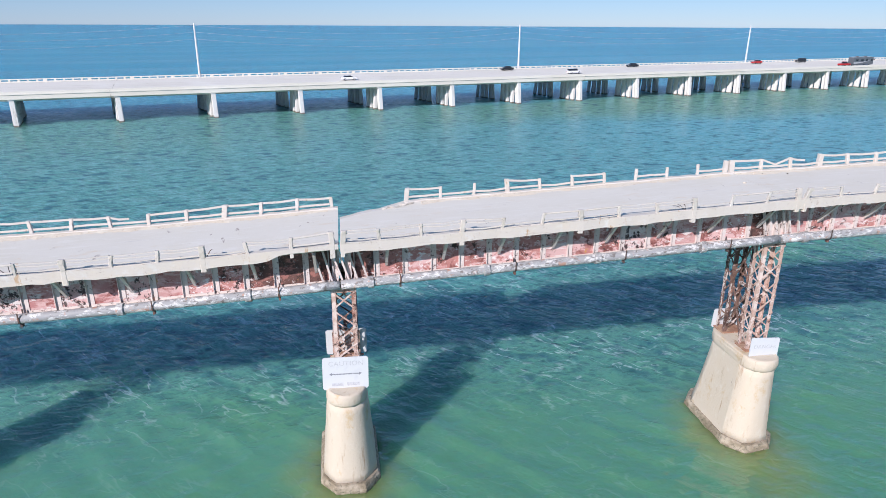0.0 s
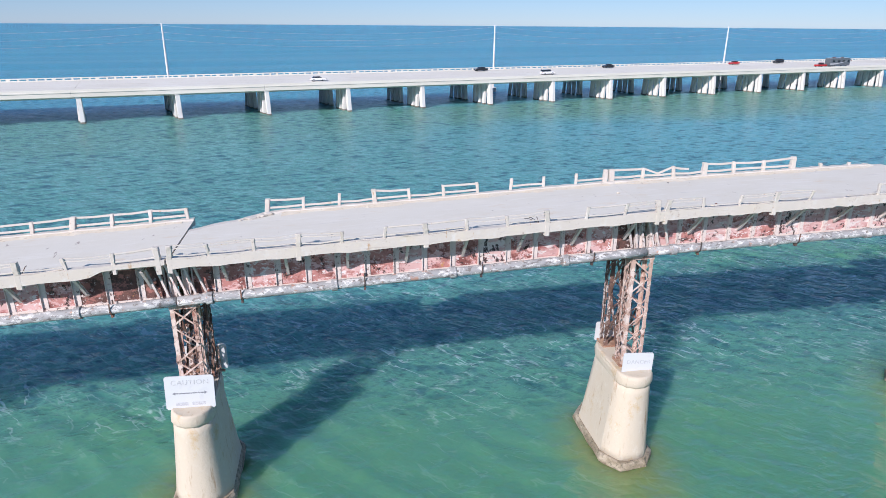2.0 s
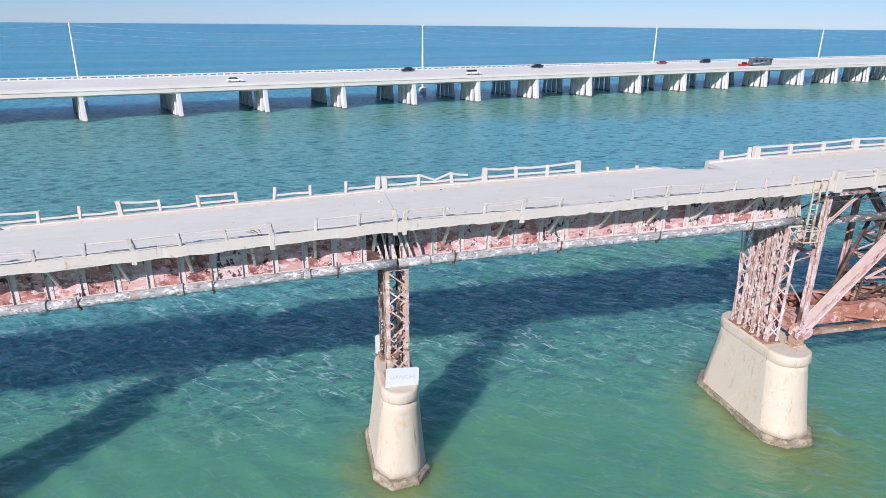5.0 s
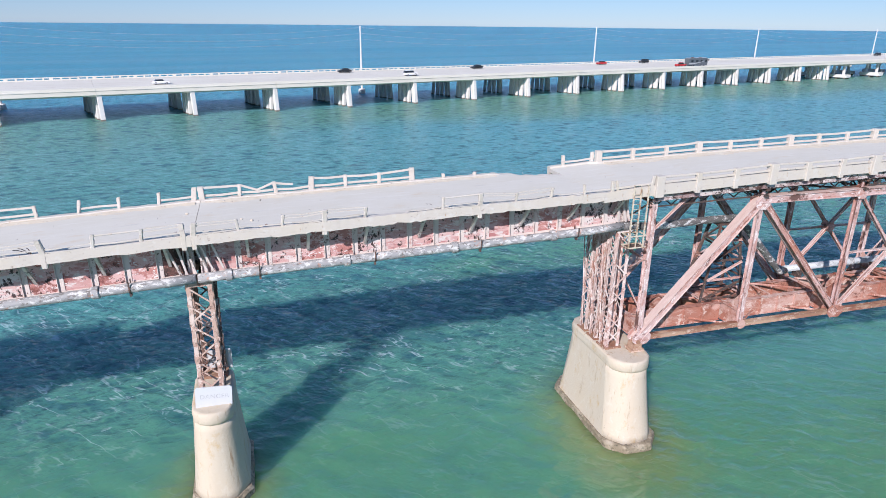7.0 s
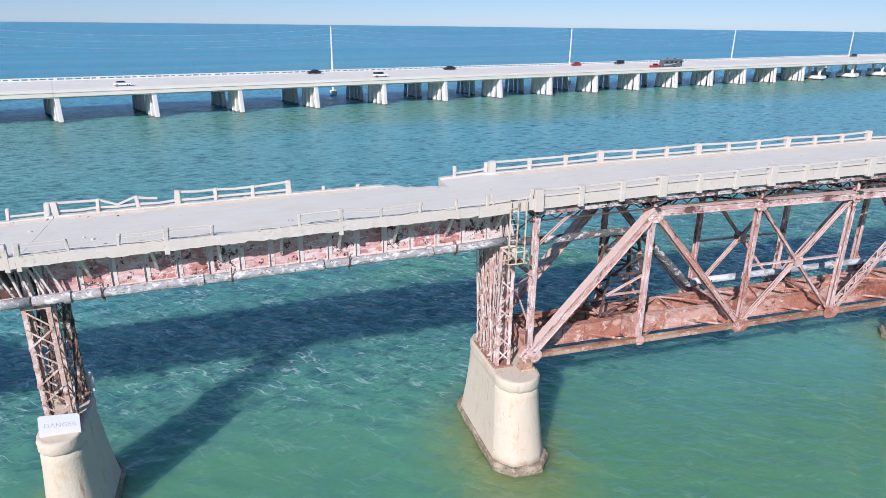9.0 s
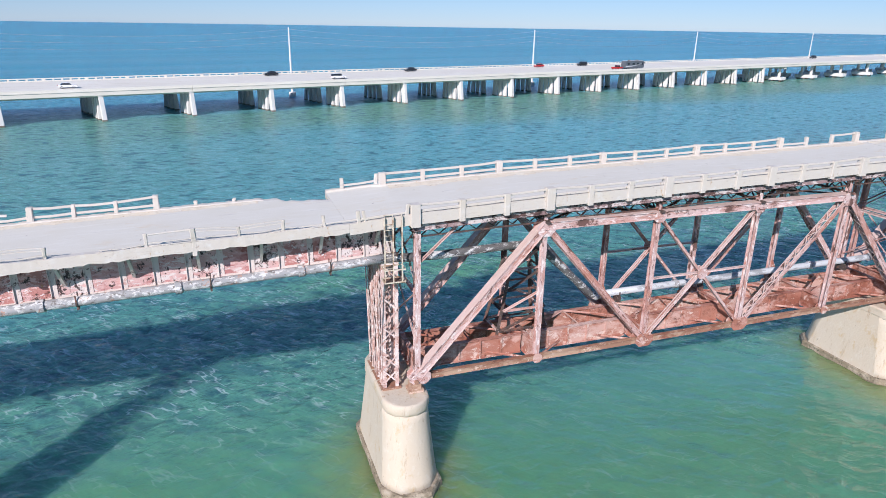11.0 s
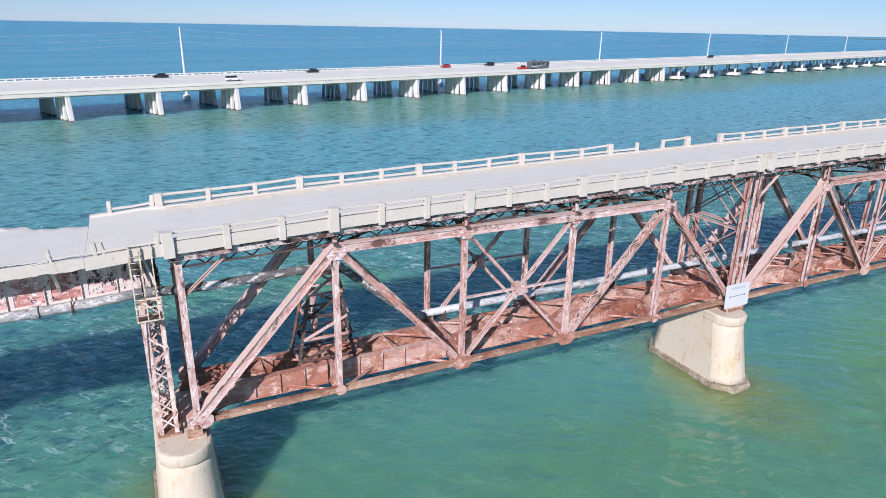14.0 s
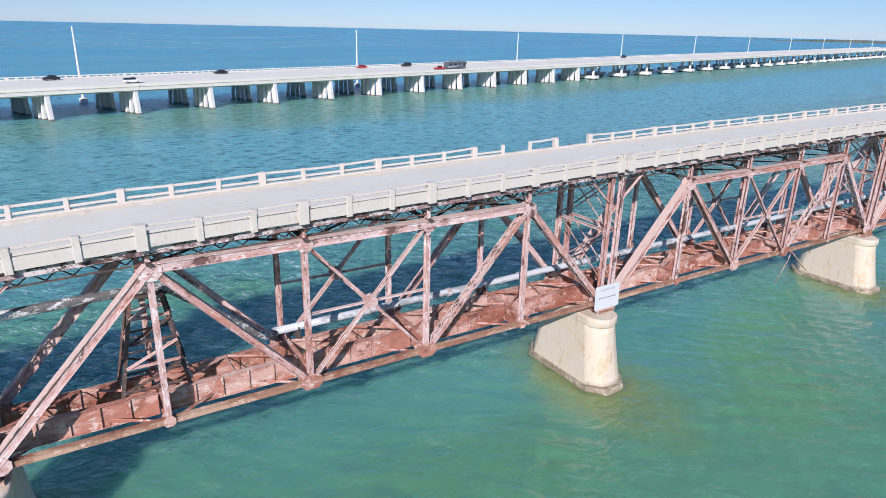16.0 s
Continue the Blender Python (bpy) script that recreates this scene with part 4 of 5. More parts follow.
def tower(cx):
    """The cluster of columns on the pier between girders and truss."""
    t = thing("steel_tower", "cluster of rust-flecked laced columns on a wide pier", "steel tower")
    z1 = dz(46.8) - 2.66
    for i, (y0, y1) in enumerate(((29.75, 30.6), (31.1, 31.9), (32.4, 33.2))):
        laced_column(t, cx - 0.6, cx + 0.35, y0, y1, 5.85, z1, 0.95, 80 + i, TOWER)
    for ya, yb in ((30.6, 31.1), (31.9, 32.4)):
        for i in range(4):
            za, zb = 6.2 + i * 1.7, 7.9 + i * 1.7
            for x in (cx - 0.55, cx + 0.3):
                for p, q in (((ya, za), (yb, zb)), ((yb, za), (ya, zb))):
                    bm = bmesh.new()
                    prism(bm, angle_section(0.09), (x, *p), (x, *q))
                    part("cross_brace", bm, BENT, t)
    for k in range(6):
        ya = 29.9 + 0.58 * k
        bm = bmesh.new()
        prism(bm, angle_section(0.07, 0.015), (cx - 0.62, ya, 6.0 + 0.4 * (k % 2)), (cx - 0.62, ya + (0.8 if k % 2 else -0.5), z1 - 0.4))
        part("thin_strut", bm, TOWER, t)
    bm = bmesh.new()
    bar(bm, (cx - 0.1, 29.6, z1 + 0.2), (cx - 0.1, 34.4, z1 + 0.2), 0.9, 0.2)
    part("cap_beam", bm, DARK, t)
    return t


tower(47.0)

# ---- truss spans ----


def hat(w, h, t=0.03, lip=0.09):
    """A box section open below: two webs with lips and a cover plate."""
    a, b = w / 2, h / 2
    return [(-a - lip, -b), (-a + t, -b), (-a + t, b - t), (a - t, b - t), (a - t, -b), (a + lip, -b), (a + lip, -b + t), (a, -b + t), (a, b - 0.02),
            (a + lip, b - 0.02), (a + lip, b + t), (-a - lip, b + t), (-a - lip, b - 0.02), (-a, b - 0.02), (-a, -b + t), (-a - lip, -b + t)]


def channel(w, h, s, t=0.025, lip=0.06):
    """One side of a laced member, its lips turned inwards. s: -1 or 1."""
    a, b = s * w / 2, h / 2
    pts = [(a, -b), (a, b), (a - s * lip, b), (a - s * lip, b - t), (a - s * t, b - t), (a - s * t, -b + t), (a - s * lip, -b + t), (a - s * lip, -b)]
    return pts if s > 0 else pts[::-1]


def box_member(t, name, p0, p1, w, h, material):
    bm = bmesh.new()
    prism(bm, hat(w, h), p0, p1)
    bmesh.ops.recalc_face_normals(bm, faces=bm.faces[:])
    return part(name, bm, material, t)


def lacing(parent, p0, p1, w, h, material, step=0.62, faces=(1, -1)):
    """Zigzag bars between the two channels of a member."""
    a, s, u = frame_axes(p0, p1)
    length = (Vector(p1) - Vector(p0)).length
    n = max(3, round(length / step))
    bm = bmesh.new()
    for f in faces:
        for i in range(n):
            q0 = Vector(p0) + a * (length * i / n) + u * (f * (h / 2 - 0.005))
            q1 = Vector(p0) + a * (length * (i + 1) / n) + u * (f * (h / 2 - 0.005))
            k = w / 2 if i % 2 else -w / 2
            bar(bm, q0 + s * k, q1 - s * k, 0.065, 0.014, up=u)
    return part("lacing", bm, material, parent)


def laced_member(t, name, p0, p1, w, h, material, step=0.6):
    ob = None
    for s in (-1, 1):
        bm = bmesh.new()
        prism(bm, channel(w, h, s), p0, p1)
        bmesh.ops.recalc_face_normals(bm, faces=bm.faces[:])
        if ob is None:
            ob = part(name, bm, material, t)
        else:
            part("channel", bm, material, ob)
    lacing(ob, p0, p1, w - 0.12, h + 0.02, material, step)
    return ob


def gusset(t, x, y, z, w, h, material, cut=0.3):
    a, b = w / 2, h / 2
    pts = [(-a + cut, -b), (a - cut, -b), (a, -b + cut), (a, b - cut), (a - cut, b), (-a + cut, b), (-a, b - cut), (-a, -b + cut)]
    for s in (-1, 1):
        bm = bmesh.new()
        prism(bm, pts, (x, y + s * 0.27 - 0.012, z), (x, y + s * 0.27 + 0.012, z), (0, 0, 1))
        part("gusset_plate", bm, material, t)


def truss_span(x0, label, tower_posts=True):
    t = thing("truss_span", label, "truss span", "truss spans of the old bridge")
    P = 7.8
    zb, zt = 6.6, 15.15
    L = [x0 + P * i for i in range(6)]
    for y in TRUSS_Y:
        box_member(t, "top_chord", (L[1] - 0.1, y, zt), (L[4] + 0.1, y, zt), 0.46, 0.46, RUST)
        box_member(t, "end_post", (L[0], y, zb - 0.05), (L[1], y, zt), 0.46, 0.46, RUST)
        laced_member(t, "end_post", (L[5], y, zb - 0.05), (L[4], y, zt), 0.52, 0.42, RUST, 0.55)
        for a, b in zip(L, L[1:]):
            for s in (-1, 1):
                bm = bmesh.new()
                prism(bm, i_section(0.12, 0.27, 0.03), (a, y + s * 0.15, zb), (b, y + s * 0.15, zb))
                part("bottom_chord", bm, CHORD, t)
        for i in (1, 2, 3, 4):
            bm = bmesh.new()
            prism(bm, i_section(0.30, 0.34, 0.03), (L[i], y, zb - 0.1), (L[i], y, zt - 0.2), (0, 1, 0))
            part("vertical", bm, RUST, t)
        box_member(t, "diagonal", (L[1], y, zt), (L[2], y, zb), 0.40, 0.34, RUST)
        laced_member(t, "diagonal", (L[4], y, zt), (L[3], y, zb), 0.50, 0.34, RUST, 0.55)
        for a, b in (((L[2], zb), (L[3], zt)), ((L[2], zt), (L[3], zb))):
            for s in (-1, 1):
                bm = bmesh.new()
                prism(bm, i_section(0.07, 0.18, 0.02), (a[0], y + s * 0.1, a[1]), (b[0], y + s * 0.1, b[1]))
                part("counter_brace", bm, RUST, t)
        zm = (zb + zt) / 2
        bm = bmesh.new()
        prism(bm, i_section(0.14, 0.14, 0.02), (L[2], y, zm), (L[3], y, zm))
        part("middle_strut", bm, RUST, t)
        gusset(t, (L[2] + L[3]) / 2, y, zm, 0.75, 0.75, RUST, 0.2)
        for i in (1, 4):
            gusset(t, L[i], y, zt - 0.15, 1.15, 0.95, RUST)
        for i in (2, 3):
            gusset(t, L[i], y, zt - 0.1, 0.9, 0.7, RUST, 0.22)
            gusset(t, L[i], y, zb + 0.1, 1.35, 0.95, FLOOR_RUST)
        for i in (1, 4):
            gusset(t, L[i], y, zb + 0.05, 0.6, 0.6, FLOOR_RUST, 0.15)
        for i, s in ((0, 1), (5, -1)):
            gusset(t, L[i] + s * 0.25, y, zb + 0.1, 1.3, 0.95, RUST)
            bm = bmesh.new()
            box(bm, (L[i] - 0.45, y - 0.4, 5.78), (L[i] + 0.45, y + 0.4, 5.95))
            box(bm, (L[i] - 0.3, y - 0.33, 5.95), (L[i] + 0.3, y + 0.33, 6.3))
            bmesh.ops.create_cone(bm, cap_ends=True, segments=14, radius1=0.13, radius2=0.13, depth=0.8,
                                  matrix=Matrix.Translation((L[i], y, 6.45)) @ Matrix.Rotation(radians(90), 4, "X"))
            part("bearing_shoe", bm, CHORD, t, "heavily rusted bearing shoe with a pin")
        if tower_posts:
            for i, s in ((0, 1), (5, -1)):
                xx = L[i] + s * 0.12
                bm = bmesh.new()
                prism(bm, i_section(0.34, 0.36, 0.03), (xx, y, 6.4), (xx, y, dz(xx) - 0.95), (0, 1, 0))
                part("tower_post", bm, RUST, t)
                bm = bmesh.new()
                prism(bm, i_section(0.12, 0.14, 0.02), (xx, y, dz(xx) - 3.0), (xx + s * 2.3, y, dz(xx) - 0.95))
                part("knee_brace", bm, RUST, t)
    if tower_posts:
        for i, s in ((0, 1), (5, -1)):
            xx = L[i] + s * 0.12
            z3 = dz(xx) - 1.1
            levels = [zb + 1.6, (zb + 1.6 + z3) / 2, z3]
            for za, zc in zip(levels, levels[1:]):
                for ya, yb in (TRUSS_Y, TRUSS_Y[::-1]):
                    bm = bmesh.new()
                    prism(bm, angle_section(0.11, 0.025), (xx + (0.04 if ya < yb else -0.08), ya, za), (xx + (0.04 if ya < yb else -0.08), yb, zc))
                    part("sway_brace", bm, RUST, t)
            for z in levels[1:]:
                bm = bmesh.new()
                prism(bm, i_section(0.16, 0.2, 0.025), (xx, TRUSS_Y[0] + 0.18, z), (xx, TRUSS_Y[1] - 0.18, z))
                part("sway_strut", bm, RUST, t)
    # floor beams and stringers of the old track floor
    for i, x in enumerate(L):
        xx = x + (0.35 if i == 0 else -0.35 if i == 5 else 0)
        bm = bmesh.new()
        prism(bm, i_section(0.3, 1.25, 0.03), (xx, TRUSS_Y[0] + 0.3, zb + 0.25), (xx, TRUSS_Y[1] - 0.3, zb + 0.25))
        part("floor_beam", bm, FLOOR_RUST, t)
        if 0 < i < 5:
            for s in (0, 1):
                y0, d = (TRUSS_Y[0] + 0.15, 1) if s == 0 else (TRUSS_Y[1] - 0.15, -1)
                bm = bmesh.new()
                v = [(y0, zb + 0.9), (y0, zb + 2.2), (y0 + d * 1.0, zb + 0.9)]
                rows = [[bm.verts.new((xx + e, *q)) for q in v] for e in (-0.015, 0.015)]
                bm.faces.new(rows[0])
                bm.faces.new(rows[1][::-1])
                for k in range(3):
                    bm.faces.new((rows[0][k], rows[1][k], rows[1][(k + 1) % 3], rows[0][(k + 1) % 3]))
                bmesh.ops.recalc_face_normals(bm, faces=bm.faces[:])
                part("knee_plate", bm, FLOOR_RUST, t)
    for i in range(5):
        a, b = L[i] + (0.5 if i == 0 else 0.22), L[i + 1] - (0.5 if i == 4 else 0.22)
        for y in (30.9, 33.0):
            bm = bmesh.new()
            prism(bm, i_section(0.34, 1.3, 0.035), (a, y, 6.82), (b, y, 6.82))
            for k in range(1, 5):
                x = a + (b - a) * k / 5
                for s in (-1, 1):
                    box(bm, (x - 0.05, y + s * 0.08 - 0.06, 6.22), (x + 0.05, y + s * 0.08 + 0.06, 7.42))
            part("stringer", bm, FLOOR_RUST, t)
        m = (a + b) / 2
        for q0, q1 in (((a, 30.9), (m, 33.0)), ((m, 33.0), (b, 30.9)), ((a, 33.0), (a + (m - a) * 0.5, 32)), ((m, 30.95), (m, 32.95))):
            bm = bmesh.new()
            prism(bm, angle_section(0.1), (*q0, 7.5), (*q1, 7.5))
            part("lateral_brace", bm, FLOOR_RUST, t)
        for q0, q1 in (((L[i], TRUSS_Y[0]), (L[i + 1], TRUSS_Y[1])), ((L[i], TRUSS_Y[1]), (L[i + 1], TRUSS_Y[0]))):
            bm = bmesh.new()
            prism(bm, angle_section(0.11), (*q0, zb - 0.12), (*q1, zb - 0.12))
            part("lateral_brace", bm, FLOOR_RUST, t)
    # sway frames and road floor above the top chord
    for i in (1, 2, 3, 4):
        x = L[i]
        h0, h1 = zt + 0.26, dz(x) - 0.98
        for y in TRUSS_Y:
            bm = bmesh.new()
            prism(bm, i_section(0.26, 0.3, 0.03), (x, y, h0), (x, y, h1))
            part("road_post", bm, RUST, t)
        for z in (h0 + 0.02, h1 - 0.06):
            bm = bmesh.new()
            bar(bm, (x, NEAR_Y + 0.3, z), (x, FAR_Y - 0.3, z), 0.24, 0.12)
            part("road_beam", bm, DARK, t)
        n = 10
        for k in range(n):
            ya, yb = 28.9 + 6.2 * k / n, 28.9 + 6.2 * (k + 1) / n
            za, zc = (h0, h1) if k % 2 else (h1, h0)
            bm = bmesh.new()
            bar(bm, (x, ya, za), (x, yb, zc), 0.07, 0.07)
            part("road_beam_lacing", bm, DARK, t)
        for a, b in (((TRUSS_Y[0] + 0.2, zt - 0.3), (TRUSS_Y[0] + 1.5, zt + 0.2)), ((TRUSS_Y[1] - 0.2, zt - 0.3), (TRUSS_Y[1] - 1.5, zt + 0.2))):
            bm = bmesh.new()
            prism(bm, angle_section(0.1), (x, *a), (x, *b))
            part("sway_brace", bm, DARK, t)
    for i in range(1, 4):
        for q0, q1 in (((L[i], TRUSS_Y[0]), (L[i + 1], TRUSS_Y[1])), ((L[i], TRUSS_Y[1]), (L[i + 1], TRUSS_Y[0]))):
            bm = bmesh.new()
            prism(bm, angle_section(0.11), (*q0, zt + 0.1), (*q1, zt + 0.1))
            part("top_lateral", bm, DARK, t)
    return t


TX = (48.15, 88.0, 127.85)
truss_span(TX[0], "rusty red steel truss with a brown riveted floor between its chords")
truss_span(TX[1], "rusty red steel truss standing on concrete piers")
truss_span(TX[2], "distant rusty red steel truss on concrete piers")


def road_steel(x0, x1):
    """The stringers right under the roadway slab, and the latticed ones between."""
    t = thing("road_stringers", "purplish rusted beams and dark lattice under the roadway", "bridge beams", "beams under the truss roadway")
    n = 15
    for y in (NEAR_Y + 0.34, 30.9, 33.1, FAR_Y - 0.6):
        for i in range(5):
            a, b = x0 + (x1 - x0) * i / 5, x0 + (x1 - x0) * (i + 1) / 5
            bm = bmesh.new()
            prism(bm, i_section(0.2, 0.42, 0.03), (a, y, dz(a) - 0.68), (b - 0.02, y, dz(b) - 0.68))
            part("stringer", bm, STRINGER, t)
    for y in (29.3, 34.2):
        bm = bmesh.new()
        k = int((x1 - x0) / 0.55)
        for i in range(k):
            a, b = x0 + (x1 - x0) * i / k, x0 + (x1 - x0) * (i + 1) / k
            h0, h1 = 1.0, 1.42
            if i % 2:
                h0, h1 = h1, h0
            bar(bm, (a, y, dz(a) - h0), (b, y, dz(b) - h1), 0.05, 0.06)
        for h in (1.0, 1.42):
            bar(bm, (x0, y, dz(x0) - h), (x1, y, dz(x1) - h), 0.1, 0.07)
        part("lattice_beam", bm, DARK, t)
    return t


road_steel(47.9, 87.5)
road_steel(87.7, 127.4)
road_steel(127.6, 168)

# ---- pipe ----


def pipe_run(name, pts, r, material, label, collars=(), group="water pipe"):
    t = thing("water_pipe", label, "pipe", group)
    bm = bmesh.new()
    tube(bm, pts, r)
    part("pipe_wall", bm, material, t)
    for p, d in collars:
        bm = bmesh.new()
        d = Vector(d).normalized()
        tube(bm, [Vector(p) - d * 0.16, Vector(p) - d * 0.12, Vector(p) + d * 0.12, Vector(p) + d * 0.16], r + 0.07)
        part("collar", bm, PIPE, t, "grey bolted pipe collar")
    return t


def girder_pipe(x0, x1):
    pts = [(x0 + (x1 - x0) * i / 16, 29.66, dz(x0 + (x1 - x0) * i / 16) - 2.47) for i in range(17)]
    cs = []
    for i in (1, 5, 9, 13):
        cs.append((pts[i], Vector(pts[i + 1]) - Vector(pts[i])))
    t = pipe_run("pipe", pts, 0.245, PIPE, "fat grey pipe with flaking white coating along the girders", cs)
    for i in (2, 6, 10, 14):
        x, y, z = pts[i]
        bm = bmesh.new()
        n = 12
        rings = []
        for k in range(n + 1):
            a = math.pi * (1 + k / n)
            c, s = math.cos(a), math.sin(a)
            rings.append([Vector((x + e, y + c * q, z + s * q)) for e, q in ((-0.04, 0.255), (0.04, 0.255), (0.04, 0.28), (-0.04, 0.28))])
        loft(bm, rings)
        for s in (-1, 1):
            box(bm, (x - 0.03, y + s * 0.267 - 0.014, z), (x + 0.03, y + s * 0.267 + 0.014, z + 0.38))
        box(bm, (x - 0.05, y - 0.1, z - 0.42), (x + 0.05, y + 0.1, z - 0.285))
        part("hanger_strap", bm, DARK, t, "dark rusted pipe hanger")
    return t


for a, b in ((-50.2, -26.0), (-25.9, -1.65), (-1.6, 22.7), (22.8, 46.6)):
    girder_pipe(a, b)
pipe_run("pipe", [(46.6, 29.66, dz(46.6) - 2.47), (48.0, 30.0, 13.75), (50, 30.4, 13.55), (54, 31.2, 13.35), (56.4, 31.6, 13.2), (57.2, 31.8, 12.8), (58.2, 32.0, 11.9),
                  (61.2, 32.6, 9.2), (62.0, 32.8, 8.5), (62.9, 33.0, 8.22)], 0.245, PIPE_DARK, "dark grey pipe bending down into the truss",
         [((56.9, 31.7, 13.0), (0.8, 0.2, -0.5)), ((62.3, 32.85, 8.4), (0.8, 0.1, -0.5))])
pipe_run("pipe", [(62.9 + 6 * i, 33.35, 8.2) for i in range(18)], 0.25, PIPE_PALE, "pale grey pipe lying along the truss floor",
         [((62.9 + 6.5 * i, 33.35, 8.2), (1, 0, 0)) for i in range(1, 16)])


def saddle(x):
    t = thing("pipe_saddle", "dark steel pipe saddle on the truss floor", "pipe support", "saddles under the pipe")
    bm = bmesh.new()
    box(bm, (x - 0.08, 33.0, 7.47), (x + 0.08, 33.75, 7.95))
    box(bm, (x - 0.14, 32.95, 7.47), (x + 0.14, 33.8, 7.52))
    part("saddle_block", bm, DARK, t)
    bm = bmesh.new()
    for y in (33.05, 33.65):
        box(bm, (x - 0.04, y, 7.95), (x + 0.04, y + 0.05, 8.25))
    part("saddle_lug", bm, DARK, t)


for i in range(14):
    saddle(64.5 + 7.8 * i * 0.92)


def trestle():
    """The small braced frame that carries the pipe inside the first panel."""
    t = thing("pipe_trestle", "spindly dark steel trestle carrying the pipe", "trestle")
    x, y, z0, z1 = 55.95, 32.2, 7.5, 12.85
    feet = [(x - 1.75, 31.0), (x + 1.6, 31.0), (x + 1.6, 33.0), (x - 1.75, 33.0)]
    tops = [(x - 0.75, 31.25), (x + 0.75, 31.25), (x + 0.75, 32.3), (x - 0.75, 32.3)]
    for f, q in zip(feet, tops):
        bm = bmesh.new()
        prism(bm, angle_section(0.2, 0.035), (*f, z0), (*q, z1))
        part("leg", bm, DARK, t)
    for k in range(4):
        a = (k + 0.15) / 4
        b = (k + 1) / 4
        for i in range(4):
            j = (i + 1) % 4
            pa, pb = lerp((*feet[i], z0), (*tops[i], z1), a), lerp((*feet[j], z0), (*tops[j], z1), a)
            pc = lerp((*feet[j], z0), (*tops[j], z1), b)
            for q0, q1 in ((pa, pb), (pa, pc)):
                bm = bmesh.new()
                prism(bm, angle_section(0.13, 0.03), q0, q1)
                part("brace", bm, RUST if (i + k) % 2 else DARK, t)
    bm = bmesh.new()
    bar(bm, (x - 0.95, 31.7, z1 + 0.05), (x + 0.95, 31.7, z1 + 0.05), 0.9, 0.12)
    part("cap", bm, DARK, t)


trestle()


def ladder():
    t = thing("access_ladder", "rusty cream ladder and cage hung beside the deck joint", "ladder")
    x0, y, za, zb = 46.25, 28.24, 13.75, 16.68
    for x in (x0, x0 + 0.45, x0 + 0.93):
        bm = bmesh.new()
        bar(bm, (x, y, 13.1), (x, y, zb), 0.06, 0.08)
        part("stile", bm, LADDER, t)
    for i in range(9):
        z = za + 0.15 + i * 0.3
        bm = bmesh.new()
        tube(bm, [(x0 + 0.03, y, z), (x0 + 0.42, y, z)], 0.016, 8)
        part("rung", bm, LADDER, t)
    for a, b in ((x0, x0 + 0.45), (x0 + 0.93, x0 + 0.93)):
        bm = bmesh.new()
        tube(bm, [(a, y, zb), (a, y + 0.1, zb + 0.09), (b, y + 0.1, zb + 0.09), (b, y, zb)] if a < b else [(a, y, zb), (a, y + 0.1, zb + 0.09), (a, y + 0.3, zb + 0.02)], 0.025, 8)
        part("grab_rail", bm, LADDER, t)
    # open basket at the foot
    for z in (13.1, 13.8):
        for p, q in (((x0 - 0.03, y - 0.03), (x0 + 1.1, y - 0.03)), ((x0 + 1.1, y - 0.03), (x0 + 1.1, y + 0.7)), ((x0 - 0.03, y - 0.03), (x0 - 0.03, y + 0.7)), ((x0 - 0.03, y + 0.7), (x0 + 1.1, y + 0.7))):
            bm = bmesh.new()
            bar(bm, (*p, z), (*q, z), 0.06, 0.06)
            part("basket_bar", bm, LADDER, t)
    for x in (x0, x0 + 0.5, x0 + 0.93):
        bm = bmesh.new()
        bar(bm, (x, y + 0.03, 16.28), (x, NEAR_Y + 0.06, 16.28), 0.05, 0.05)
        part("standoff", bm, LADDER, t)
    bm = bmesh.new()
    box(bm, (x0 - 0.02, y, 13.02), (x0 + 1.08, y + 0.68, 13.07))
    part("platform", bm, DARK, t)


ladder()


def dangling_rods():
    t = thing("dangling_rods", "bent dark rods hanging under the truss beside a pier", "scrap")
    for pts in ([(113.0, 29.1, 6.55), (112.5, 29.0, 5.6), (111.8, 28.95, 4.8), (110.8, 28.9, 3.45)], [(113.0, 29.15, 6.4), (114.3, 29.0, 5.3), (116.0, 28.9, 3.9), (116.4, 28.9, 3.75)]):
        bm = bmesh.new()
        tube(bm, [Vector(p) for p in pts], 0.045, 6)
        part("rod", bm, BENT, t)


dangling_rods()


# ---- rubble and loose rods on the roadway ----


def rubble(x, y, size, material, label, seed):
    """A broken lump with flat, uneven faces."""
    r = random.Random(seed)
    bm = bmesh.new()
    bmesh.ops.create_icosphere(bm, subdivisions=1, radius=size)
    for v in bm.verts:
        v.co *= r.uniform(0.6, 1.15)
        v.co.z = max(v.co.z * 0.55, -size * 0.22)
    ob = link_mesh("rubble", bm, material)
    ob.location = (x, y, dz(x) + size * 0.2)
    ob.rotation_euler = (0, 0, r.uniform(0, 6))
    return tagged(ob, label, "rubble", "broken lumps on the roadway")


